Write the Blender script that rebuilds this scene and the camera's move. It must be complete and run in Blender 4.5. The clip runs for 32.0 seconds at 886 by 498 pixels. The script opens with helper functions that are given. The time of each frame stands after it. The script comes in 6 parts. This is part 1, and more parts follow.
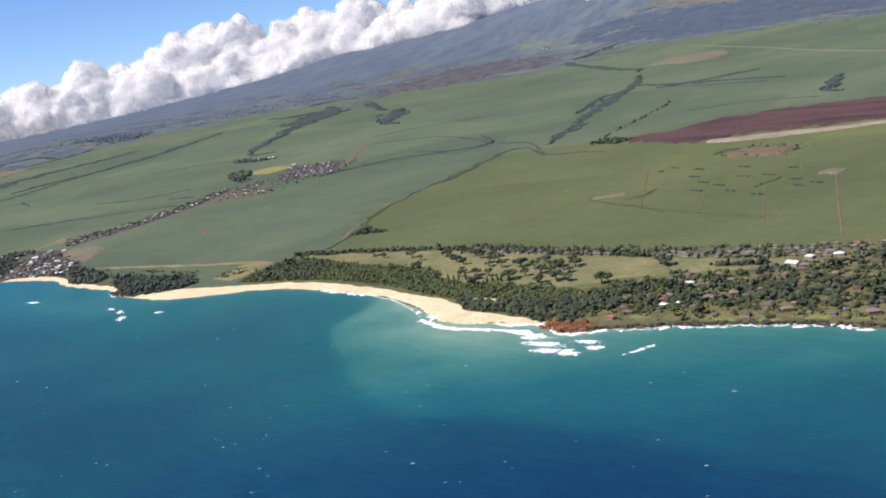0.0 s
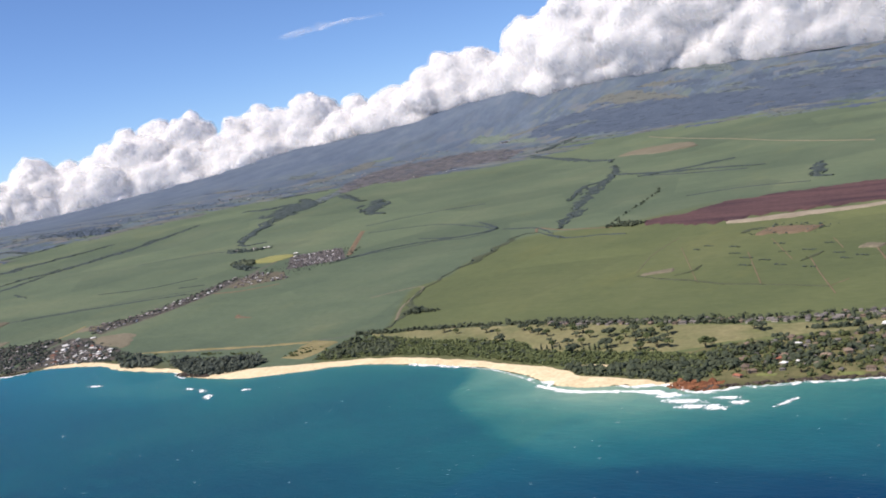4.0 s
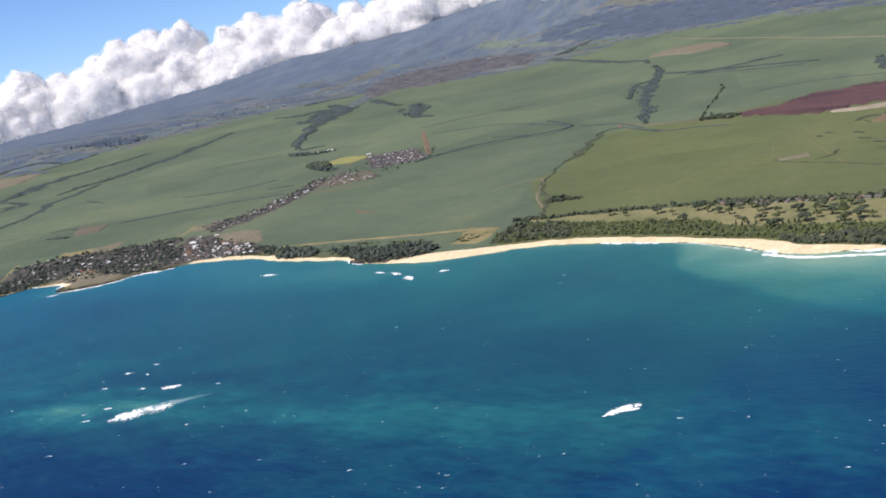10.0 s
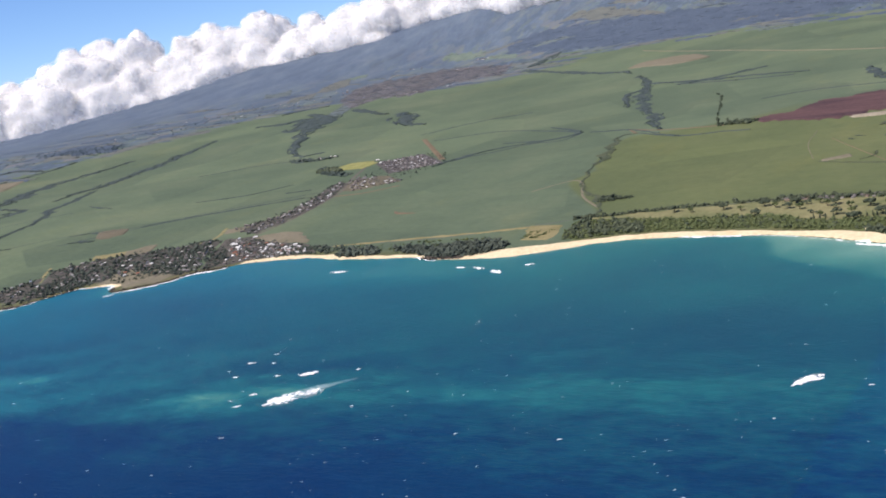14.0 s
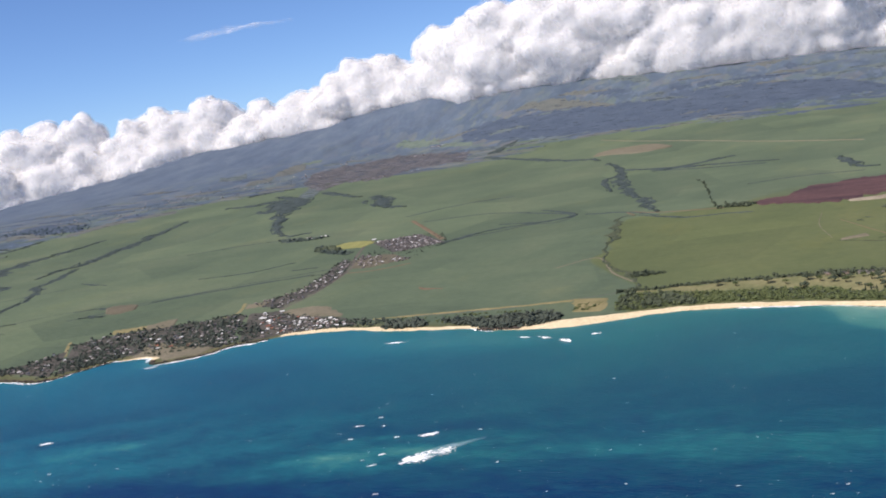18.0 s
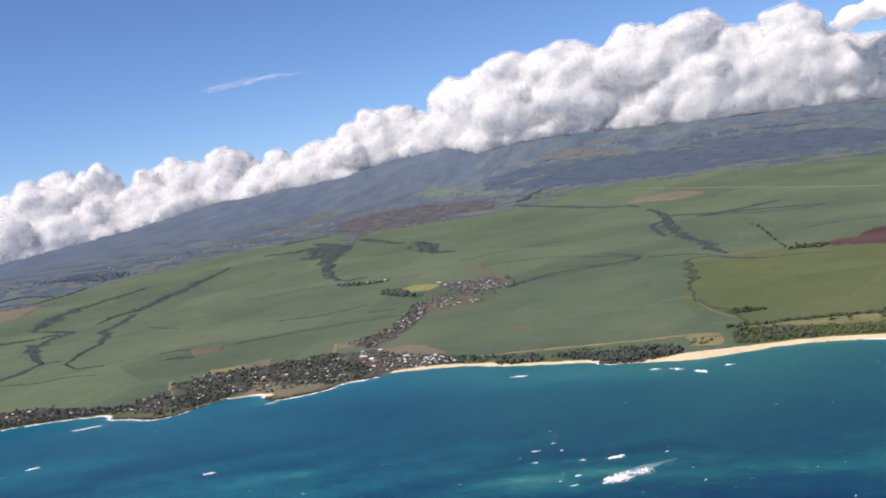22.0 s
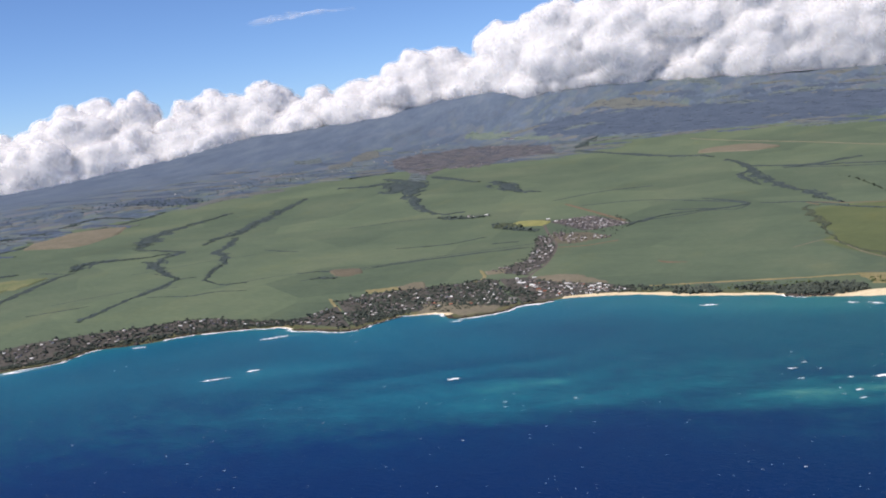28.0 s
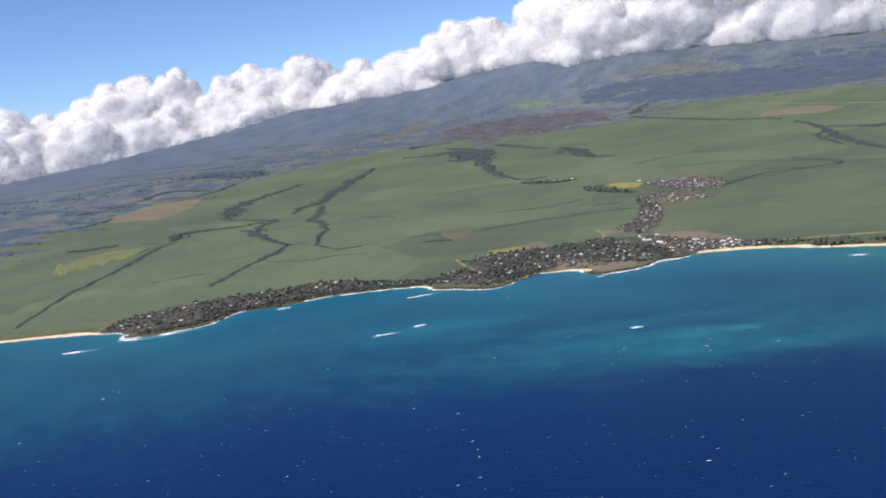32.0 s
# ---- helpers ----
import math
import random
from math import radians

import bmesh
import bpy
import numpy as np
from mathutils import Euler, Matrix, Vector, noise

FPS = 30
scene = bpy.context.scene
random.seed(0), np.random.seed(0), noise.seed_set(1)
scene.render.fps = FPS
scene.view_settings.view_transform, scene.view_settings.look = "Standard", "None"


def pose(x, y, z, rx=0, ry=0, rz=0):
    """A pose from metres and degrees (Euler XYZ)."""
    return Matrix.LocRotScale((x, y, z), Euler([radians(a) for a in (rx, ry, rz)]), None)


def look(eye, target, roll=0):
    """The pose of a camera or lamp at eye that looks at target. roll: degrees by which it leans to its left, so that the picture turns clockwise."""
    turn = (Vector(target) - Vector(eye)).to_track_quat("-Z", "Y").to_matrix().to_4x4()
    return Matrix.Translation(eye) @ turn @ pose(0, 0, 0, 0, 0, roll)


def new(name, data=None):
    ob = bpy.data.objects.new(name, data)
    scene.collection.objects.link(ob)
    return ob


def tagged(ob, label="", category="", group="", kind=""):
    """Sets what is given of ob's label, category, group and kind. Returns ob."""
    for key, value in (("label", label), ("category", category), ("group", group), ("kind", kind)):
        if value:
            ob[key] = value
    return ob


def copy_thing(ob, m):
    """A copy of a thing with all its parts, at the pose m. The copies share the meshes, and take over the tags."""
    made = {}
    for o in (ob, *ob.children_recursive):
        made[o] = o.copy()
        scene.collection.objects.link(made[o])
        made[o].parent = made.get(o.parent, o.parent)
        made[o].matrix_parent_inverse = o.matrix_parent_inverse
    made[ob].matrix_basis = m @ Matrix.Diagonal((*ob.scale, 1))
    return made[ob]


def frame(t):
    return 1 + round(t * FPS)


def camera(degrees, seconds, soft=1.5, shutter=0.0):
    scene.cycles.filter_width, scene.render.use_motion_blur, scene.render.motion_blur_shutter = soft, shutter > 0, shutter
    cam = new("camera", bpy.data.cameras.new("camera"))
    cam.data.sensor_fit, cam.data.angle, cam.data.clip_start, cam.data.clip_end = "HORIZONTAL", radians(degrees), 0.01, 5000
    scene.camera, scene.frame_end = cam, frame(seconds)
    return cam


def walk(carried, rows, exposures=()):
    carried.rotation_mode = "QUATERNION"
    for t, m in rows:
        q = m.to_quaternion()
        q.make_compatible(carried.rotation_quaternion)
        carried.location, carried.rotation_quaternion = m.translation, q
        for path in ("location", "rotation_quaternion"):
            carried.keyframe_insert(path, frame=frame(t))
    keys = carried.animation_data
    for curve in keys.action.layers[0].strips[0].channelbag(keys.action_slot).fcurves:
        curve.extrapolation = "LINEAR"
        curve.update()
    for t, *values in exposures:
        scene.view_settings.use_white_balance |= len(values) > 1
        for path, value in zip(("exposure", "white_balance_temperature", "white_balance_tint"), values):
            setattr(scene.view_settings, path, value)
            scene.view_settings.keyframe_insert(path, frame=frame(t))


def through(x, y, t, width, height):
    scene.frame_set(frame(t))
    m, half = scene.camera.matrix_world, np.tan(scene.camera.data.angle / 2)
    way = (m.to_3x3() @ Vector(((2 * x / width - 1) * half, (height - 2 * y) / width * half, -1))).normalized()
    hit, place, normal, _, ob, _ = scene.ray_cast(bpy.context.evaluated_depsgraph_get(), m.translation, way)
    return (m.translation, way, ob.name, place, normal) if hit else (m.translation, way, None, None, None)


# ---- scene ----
# camera
EXPOSURES = [(0, 0.45, 6650, 16), (3, 0.45, 6800, 16), (7, 0.45, 6800, 16), (9, 0.46, 6680, 16), (11, 0.49, 6650, 16), (14, 0.49, 6650, 16), (17, 0.42, 6700, 16), (20, 0.32, 6780, 16), (25, 0.30, 6760, 16), (29, 0.31, 6600, 16), (32, 0.37, 6580, 16)]
cam = camera(45.99, 32.0, 1.9)
PATH = [
    (0, (900.64, -365.27, 126.18), (830.96, -295.73, 108.63), -9.29),
    (0.5, (894.17, -376.12, 126.95), (824.52, -305.49, 114.24), -8.65),
    (1, (887.56, -386.90, 127.74), (817.27, -317.23, 113.41), -9.97),
    (1.5, (880.82, -397.61, 128.56), (812.14, -325.80, 117.33), -10.31),
    (2, (873.95, -408.27, 129.40), (807.42, -334.20, 120.04), -8.91),
    (2.5, (866.95, -418.87, 130.26), (801.22, -344.09, 120.92), -8.68),
    (3, (859.83, -429.40, 131.14), (795.01, -353.88, 121.45), -8.90),
    (3.5, (852.58, -439.88, 132.04), (787.93, -364.18, 122.48), -9.32),
    (5.5, (822.33, -481.22, 135.78), (758.84, -404.72, 124.97), -9.41),
    (6, (814.46, -491.41, 136.74), (751.18, -414.68, 126.41), -9.09),
    (6.5, (806.48, -501.56, 137.72), (743.57, -424.42, 128.09), -9.06),
    (7, (798.37, -511.65, 138.70), (735.74, -434.16, 130.18), -9.25),
    (7.5, (790.15, -521.69, 139.70), (727.80, -444.08, 130.26), -9.69),
    (8, (781.82, -531.68, 140.70), (719.41, -454.22, 130.39), -10.14),
    (8.5, (773.37, -541.62, 141.70), (711.01, -464.25, 130.51), -10.05),
    (9, (764.80, -551.51, 142.71), (703.01, -474.00, 129.50), -9.72),
    (9.5, (756.12, -561.35, 143.72), (694.13, -484.78, 126.61), -10.11),
    (10, (747.34, -571.15, 144.73), (685.47, -494.81, 126.17), -10.38),
    (10.5, (738.44, -580.90, 145.74), (676.70, -504.75, 126.01), -10.48),
    (11, (729.43, -590.61, 146.75), (668.40, -514.19, 125.92), -10.21),
    (11.5, (720.32, -600.28, 147.76), (660.09, -523.01, 127.67), -10.46),
    (12, (711.10, -609.90, 148.76), (651.65, -532.01, 128.78), -10.30),
    (12.5, (701.78, -619.48, 149.76), (643.03, -540.96, 130.16), -10.12),
    (13, (692.35, -629.02, 150.75), (634.43, -549.80, 131.50), -9.87),
    (13.5, (682.82, -638.52, 151.73), (625.69, -558.62, 132.94), -9.70),
    (14, (673.19, -647.98, 152.71), (616.52, -567.64, 134.40), -9.90),
    (14.5, (663.45, -657.40, 153.68), (607.28, -576.54, 136.18), -10.14),
    (16.5, (623.54, -694.73, 157.41), (571.50, -610.56, 143.04), -9.53),
    (17, (613.33, -703.98, 158.31), (562.24, -619.09, 144.76), -9.15),
    (17.5, (603.02, -713.19, 159.18), (552.79, -627.61, 146.80), -8.80),
    (18, (592.62, -722.38, 160.04), (543.01, -636.28, 148.77), -8.79),
    (18.5, (582.13, -731.53, 160.88), (532.74, -645.19, 150.61), -8.91),
    (19, (571.55, -740.66, 161.70), (521.94, -654.26, 153.01), -8.82),
    (19.5, (560.88, -749.75, 162.49), (511.23, -663.51, 152.68), -8.75),
    (20, (550.12, -758.82, 163.26), (500.96, -672.28, 153.58), -8.50),
    (20.5, (539.28, -767.87, 164.01), (491.39, -680.58, 154.65), -8.45),
    (21, (528.35, -776.88, 164.73), (480.45, -689.53, 156.04), -8.38),
    (21.5, (517.34, -785.88, 165.42), (469.24, -698.53, 157.91), -8.87),
    (22, (506.25, -794.85, 166.08), (458.21, -707.39, 159.53), -8.86),
    (22.5, (495.07, -803.79, 166.71), (447.27, -716.16, 160.83), -8.63),
    (23, (483.82, -812.72, 167.31), (435.82, -725.20, 161.20), -8.18),
    (23.5, (472.49, -821.62, 167.88), (424.33, -734.24, 161.24), -7.70),
    (24, (461.08, -830.51, 168.41), (412.64, -743.33, 161.04), -7.16),
    (24.5, (449.59, -839.38, 168.91), (400.87, -752.49, 160.09), -6.88),
    (25, (438.03, -848.23, 169.37), (389.21, -761.54, 159.22), -6.68),
    (25.5, (426.39, -857.06, 169.79), (377.46, -770.49, 159.19), -6.31),
    (27.5, (379.13, -892.24, 171.08), (331.31, -805.11, 160.04), -5.91),
    (28, (367.14, -901.00, 171.29), (319.52, -813.83, 159.72), -6.25),
    (28.5, (355.09, -909.75, 171.46), (307.53, -822.58, 159.63), -6.31),
    (29, (342.97, -918.49, 171.58), (295.41, -831.40, 159.19), -6.07),
    (29.5, (330.78, -927.23, 171.66), (283.17, -840.27, 158.53), -5.91),
    (30, (318.53, -935.95, 171.68), (270.77, -849.22, 157.62), -6.28),
    (30.5, (306.22, -944.67, 171.65), (258.43, -857.90, 157.96), -6.87),
    (31, (293.85, -953.38, 171.58), (245.81, -866.82, 157.40), -6.87),
    (31.5, (281.42, -962.08, 171.45), (232.96, -875.76, 157.28), -7.11),
    (32, (268.93, -970.78, 171.26), (220.25, -884.53, 157.48), -7.35),
]
walk(cam, [(t, look(eye, target, roll)) for t, eye, target, roll in PATH], EXPOSURES)

# ---------------------------------------------------------------- light
SUN_EL, SUN_AZ = radians(50), radians(-148)     # azimuth from +y towards +x
sun_way = Vector((math.cos(SUN_EL) * math.sin(SUN_AZ), math.cos(SUN_EL) * math.cos(SUN_AZ), math.sin(SUN_EL)))
world = bpy.data.worlds.new("sky")
scene.world = world
world.use_nodes = True
wn = world.node_tree
wn.nodes.clear()
sky = wn.nodes.new("ShaderNodeTexSky")
sky.sky_type, sky.sun_disc, sky.sun_elevation, sky.sun_rotation = "NISHITA", False, SUN_EL, SUN_AZ
sky.altitude, sky.air_density, sky.dust_density, sky.ozone_density = 1500, 0.8, 0.1, 6.0
wb, wo = wn.nodes.new("ShaderNodeBackground"), wn.nodes.new("ShaderNodeOutputWorld")
wb.inputs["Strength"].default_value = 0.094
tint = wn.nodes.new("ShaderNodeMix")
tint.data_type, tint.blend_type = "RGBA", "MULTIPLY"
tint.inputs[0].default_value, tint.inputs[7].default_value = 1.0, (.88, 1.0, 1.14, 1)
wn.links.new(sky.outputs[0], tint.inputs[6])
wn.links.new(tint.outputs[2], wb.inputs[0])
wn.links.new(wb.outputs[0], wo.inputs[0])
sun = new("sun", bpy.data.lights.new("sun", "SUN"))
sun.data.energy, sun.data.angle, sun.data.color = 5.0, radians(0.53), (1.0, 0.95, 0.87)
sun.matrix_world = look((0, 0, 900), Vector((0, 0, 900)) - sun_way)

# ---------------------------------------------------------------- plan
# The plan is laid out in kilometres of the real coast: x along the beach to the west, y inland.
# The model stands at one quarter of full size, so that the far mountain fits inside the clipping distance.
K = 250.0
rng = np.random.default_rng(7)

COAST = np.array([(-4.6, -2.9), (-3.4, -1.75), (-2.36, -1.31), (-2.13, -1.23), (-1.95, -1.185), (-1.81, -1.18), (-1.73, -1.25), (-1.54, -1.08),
                  (-1.55, -.87), (-1.42, -.78), (-1.30, -.62), (-1.1, -.52), (-.95, -.49), (-.86, -.54), (-.77, -.55), (-.62, -.56), (-.585, -.45),
                  (-.55, -.31), (-.40, -.26), (-.285, -.36), (-.155, -.25), (-.13, -.14), (-.04, -.07), (0, 0), (.25, .05), (.46, .005), (.78, -.01),
                  (.83, -.045), (.96, -.055), (1.11, -.05), (1.2, -.01), (1.34, .07), (1.49, .11), (1.72, .10), (1.9, .07), (2.1, -.02), (2.17, -.05),
                  (2.4, -.02), (2.46, -.06), (2.55, -.015), (2.69, .035), (2.83, .07), (2.91, .09), (2.98, .08), (3.6, .12), (5.5, .5)])
LOW = [(-4.6, -2.9, .004), (-2.36, -1.31, .006), (-1.5, -1.0, .006), (-.9, -.45, .006), (0, .02, .004), (.8, .03, .004), (1.7, .14, .004),
       (2.5, .03, .004), (3.6, .15, .004), (5.5, .5, .004), (1.1, .7, .012), (.22, .7, .014), (2.5, .41, .016), (2.4, 1.28, .04), (1.2, 2.02, .077),
       (-.96, 1.86, .082), (.61, 1.94, .056), (.14, 3.6, .107), (-1.36, .41, .06), (-1.96, -.56, .06)]
HIGH = [(-2.66, 3.47, .204), (-1.9, 3.75, .165), (-.66, 5.15, .205), (-1.06, 5.26, .19), (-3.44, 2.76, .155), (-5.1, 3.1, .296), (-2.87, 5.26, .28),
        (-4.45, 8.67, .52), (2.5, 4., .12), (1.5, 8, .33), (-2.0, 8.0, .43), (-9.2, .2, .425), (-9.4, 3.2, .357), (-9.3, 5.6, .468), (-9.0, 7.9, .662), (-8.4, 9.9, .952), (-7.0, 11.6, 1.2),
        (-4.2, 13.4, 1.5), (-.2, 14.2, 1.4), (4, 14, 1.2), (-6.56, 10.1, 1.05), (-4.94, 10.0, 1.10), (-3.44, 9.95, 1.04), (-2.29, 10.0, 1.0), (-.89, 10.3, .94), (.72, 10.5, .86)]
HEIGHTS = np.array(LOW + HIGH)
SOFT = 0.35


def hill_weights():
    p, n = HEIGHTS[:, :2], len(HEIGHTS)
    a = np.zeros((n + 3, n + 3))
    a[:n, :n] = np.sqrt(((p[:, None] - p[None]) ** 2).sum(-1) + SOFT**2)
    a[:n, n], a[:n, n + 1:], a[n, :n], a[n + 1:, :n] = 1, p, 1, p.T
    return np.linalg.solve(a, np.r_[HEIGHTS[:, 2], 0, 0, 0])


WEIGHTS = hill_weights()


def curve(pts, n):
    """A smooth line through a few plan points, n points long, evenly spaced."""
    p = np.asarray(pts, float)
    if len(p) > 2:
        q = np.vstack([2 * p[0] - p[1], p, 2 * p[-1] - p[-2]])
        out = []
        for i in range(1, len(q) - 2):
            s = np.linspace(0, 1, 16, endpoint=False)[:, None]
            a, b, c, d = q[i - 1], q[i], q[i + 1], q[i + 2]
            out.append(0.5 * (2 * b + (c - a) * s + (2 * a - 5 * b + 4 * c - d) * s**2 + (3 * b - a - 3 * c + d) * s**3))
        p = np.vstack(out + [p[-1:]])
    d = np.r_[0, np.cumsum(np.linalg.norm(np.diff(p, axis=0), axis=1))]
    s = np.linspace(0, d[-1], n)
    return np.stack([np.interp(s, d, p[:, k]) for k in range(p.shape[1])], 1)


def wobble(x, y, size, seed=0):
    """Smooth noise over the plan, about -1 to 1, of the given size in kilometres."""
    r = np.random.default_rng(seed + 101)
    out = np.zeros(np.shape(x))
    for k in range(7):
        a, f, ph = r.uniform(0, 2 * np.pi), r.uniform(.6, 1.6) / size, r.uniform(0, 6.3)
        out = out + np.sin((np.cos(a) * x + np.sin(a) * y) * f * 2 * np.pi + ph)
    return out / 3.0


def hills(x, y):
    x, y = np.asarray(x, float), np.asarray(y, float)
    n, out = len(HEIGHTS), WEIGHTS[len(HEIGHTS)] + WEIGHTS[-2] * np.asarray(x, float) + WEIGHTS[-1] * np.asarray(y, float)
    for (a, b, _), w in zip(HEIGHTS, WEIGHTS[:n]):
        out = out + w * np.sqrt((x - a) ** 2 + (y - b) ** 2 + SOFT**2)
    return out


SHORE = np.vstack([COAST[:2], curve(COAST[1:-1], 260)[1:], COAST[-1:]])
SHORE[3:-3] += np.stack([wobble(SHORE[3:-3, 0], SHORE[3:-3, 1], .09, 1), wobble(SHORE[3:-3, 0], SHORE[3:-3, 1], .09, 2)], 1) * .006


def shore(x, y):
    """How far inland a plan point lies; negative out at sea."""
    x, y = np.asarray(x, float), np.asarray(y, float)
    best, inside = np.full(x.shape, 1e9), np.zeros(x.shape, bool)
    ring = np.vstack([SHORE, [(30, 30), (-30, 30)], SHORE[:1]])
    for i, (a, b) in enumerate(zip(ring[:-1], ring[1:])):
        if i < len(SHORE) - 1:
            u = b - a
            s = np.clip(((x - a[0]) * u[0] + (y - a[1]) * u[1]) / (u @ u), 0, 1)
            best = np.minimum(best, (x - a[0] - s * u[0]) ** 2 + (y - a[1] - s * u[1]) ** 2)
        if a[1] != b[1]:
            inside ^= ((a[1] > y) != (b[1] > y)) & (x < (b[0] - a[0]) * (y - a[1]) / (b[1] - a[1]) + a[0])
    return np.where(inside, 1, -1) * np.sqrt(best)


RIDGE = [(-9.2, -4.5), (-9.2, -1.0), (-9.3, 1.4), (-9.4, 3.2), (-9.2, 5.6), (-8.9, 7.9), (-8.3, 9.8), (-6.9, 11.4), (-4.2, 13.2), (-.2, 14.0), (4, 13.8), (9, 13)]


def fall(x, y):
    """How much the far side of the mountain's skyline falls away."""
    r = curve(RIDGE, 120)
    gone, near = np.zeros(np.shape(x), bool), np.full(np.shape(x), 1e9)
    ring = np.vstack([r, [(40, 60), (-60, 60), (-60, -20)]])
    for i in range(len(ring)):
        a, b = ring[i], ring[(i + 1) % len(ring)]
        if a[1] != b[1]:
            gone ^= ((a[1] > y) != (b[1] > y)) & (x < (b[0] - a[0]) * (y - a[1]) / (b[1] - a[1]) + a[0])
        if i < len(r) - 1:
            near = np.minimum(near, np.hypot(x - (a[0] + b[0]) / 2, y - (a[1] + b[1]) / 2))
    return np.where(gone, np.maximum(near - .1, 0) * .35, 0)


def land(x, y, s=None):
    """Height of the ground in kilometres."""
    s = shore(x, y) if s is None else s
    h = np.maximum(hills(x, y) - fall(x, y), .004)
    rough = np.clip((h - .25) / .5, 0, 1)
    h = h + rough * (.010 * wobble(x, y, 1.1, 3) + .004 * wobble(x, y, .4, 4))
    k = np.clip(s / .12, 0, 1)
    return np.where(s > 0, np.minimum(h, .0006 + .05 * s) * (1 - k) + h * k, np.maximum(.06 * s, -.03))


# ---------------------------------------------------------------- materials
def material(name, rough=0.8, spec=0.3):
    m = bpy.data.materials.new(name)
    m.use_nodes = True
    b = m.node_tree.nodes["Principled BSDF"]
    b.inputs["Roughness"].default_value = rough
    b.inputs["Specular IOR Level"].default_value = spec
    return m, m.node_tree, b


def tex(nt, kind="NOISE", scale=1.0, detail=4, stretch=(1, 1, 1), turn=0, rough=0.55):
    """A noise of features about 1/scale metres across, in world metres."""
    g = nt.nodes.new("ShaderNodeNewGeometry")
    mp = nt.nodes.new("ShaderNodeMapping")
    mp.inputs["Scale"].default_value = [scale * k for k in stretch]
    mp.inputs["Rotation"].default_value = (0, 0, radians(turn))
    nt.links.new(g.outputs["Position"], mp.inputs["Vector"])
    if kind == "CELL":
        n = nt.nodes.new("ShaderNodeTexVoronoi")
        nt.links.new(mp.outputs[0], n.inputs["Vector"])
        n.inputs["Scale"].default_value = 1
        return n.outputs["Color"]
    n = nt.nodes.new("ShaderNodeTexNoise")
    n.inputs["Scale"].default_value, n.inputs["Detail"].default_value, n.inputs["Roughness"].default_value = 1, detail, rough
    nt.links.new(mp.outputs[0], n.inputs["Vector"])
    return n.outputs["Fac"]


def ramp(nt, fac, stops):
    r = nt.nodes.new("ShaderNodeValToRGB")
    while len(r.color_ramp.elements) < len(stops):
        r.color_ramp.elements.new(1)
    for e, (p, c) in zip(r.color_ramp.elements, stops):
        e.position, e.color = p, (*c, 1)
    nt.links.new(fac, r.inputs[0])
    return r.outputs[0]


def mix(nt, fac, a, b, kind="MIX"):
    m = nt.nodes.new("ShaderNodeMix")
    m.data_type, m.blend_type = "RGBA", kind
    for sock, v in ((m.inputs[0], fac), (m.inputs[6], a), (m.inputs[7], b)):
        if isinstance(v, (int, float)):
            sock.default_value = v
        elif isinstance(v, tuple):
            sock.default_value = (*v, 1)
        else:
            nt.links.new(v, sock)
    return m.outputs[2]


def level(nt, fac, lo, hi, a=0.0, b=1.0):
    m = nt.nodes.new("ShaderNodeMapRange")
    m.interpolation_type = "SMOOTHSTEP"
    for k, v in zip(("From Min", "From Max", "To Min", "To Max"), (lo, hi, a, b)):
        m.inputs[k].default_value = v
    nt.links.new(fac, m.inputs[0])
    return m.outputs[0]


def attribute(nt, name):
    a = nt.nodes.new("ShaderNodeAttribute")
    a.attribute_name = name
    return a.outputs["Fac"]


def bump(nt, b, height, strength, distance):
    n = nt.nodes.new("ShaderNodeBump")
    n.inputs["Strength"].default_value, n.inputs["Distance"].default_value = strength, distance
    nt.links.new(height, n.inputs["Height"])
    nt.links.new(n.outputs[0], b.inputs["Normal"])


def earthy(name, dark, pale, scale, rough=0.9, bump_m=0.15, stretch=(1, 1, 1), turn=0, fine=None):
    """A ground cover of two tones, mottled at two scales, with fine relief."""
    m, nt, b = material(name, rough, 0.15)
    big = ramp(nt, tex(nt, "NOISE", scale, 5, stretch, turn), ((.3, dark), (.7, pale)))
    small = ramp(nt, tex(nt, "NOISE", fine or scale * 9, 3), ((.3, (.62, .62, .62)), (.7, (1, 1, 1))))
    nt.links.new(mix(nt, .8, big, small, "MULTIPLY"), b.inputs["Base Color"])
    bump(nt, b, tex(nt, "NOISE", fine or scale * 9, 4), .6, bump_m)
    return m


def broken(name, dark, pale, scale, cover=.5, fleck=.045):
    """Ground cover that lies in torn patches, with the land showing between them."""
    m = earthy(name, dark, pale, scale, .95, .3)
    nt = m.node_tree
    t, mx = nt.nodes.new("ShaderNodeBsdfTransparent"), nt.nodes.new("ShaderNodeMixShader")
    nt.links.new(level(nt, tex(nt, "NOISE", fleck, 6, (.5, 1.3, 0), 16, .65), cover - .07, cover + .07), mx.inputs[0])
    nt.links.new(t.outputs[0], mx.inputs[1])
    nt.links.new(nt.nodes["Principled BSDF"].outputs[0], mx.inputs[2])
    nt.links.new(mx.outputs[0], nt.nodes["Material Output"].inputs["Surface"])
    return m


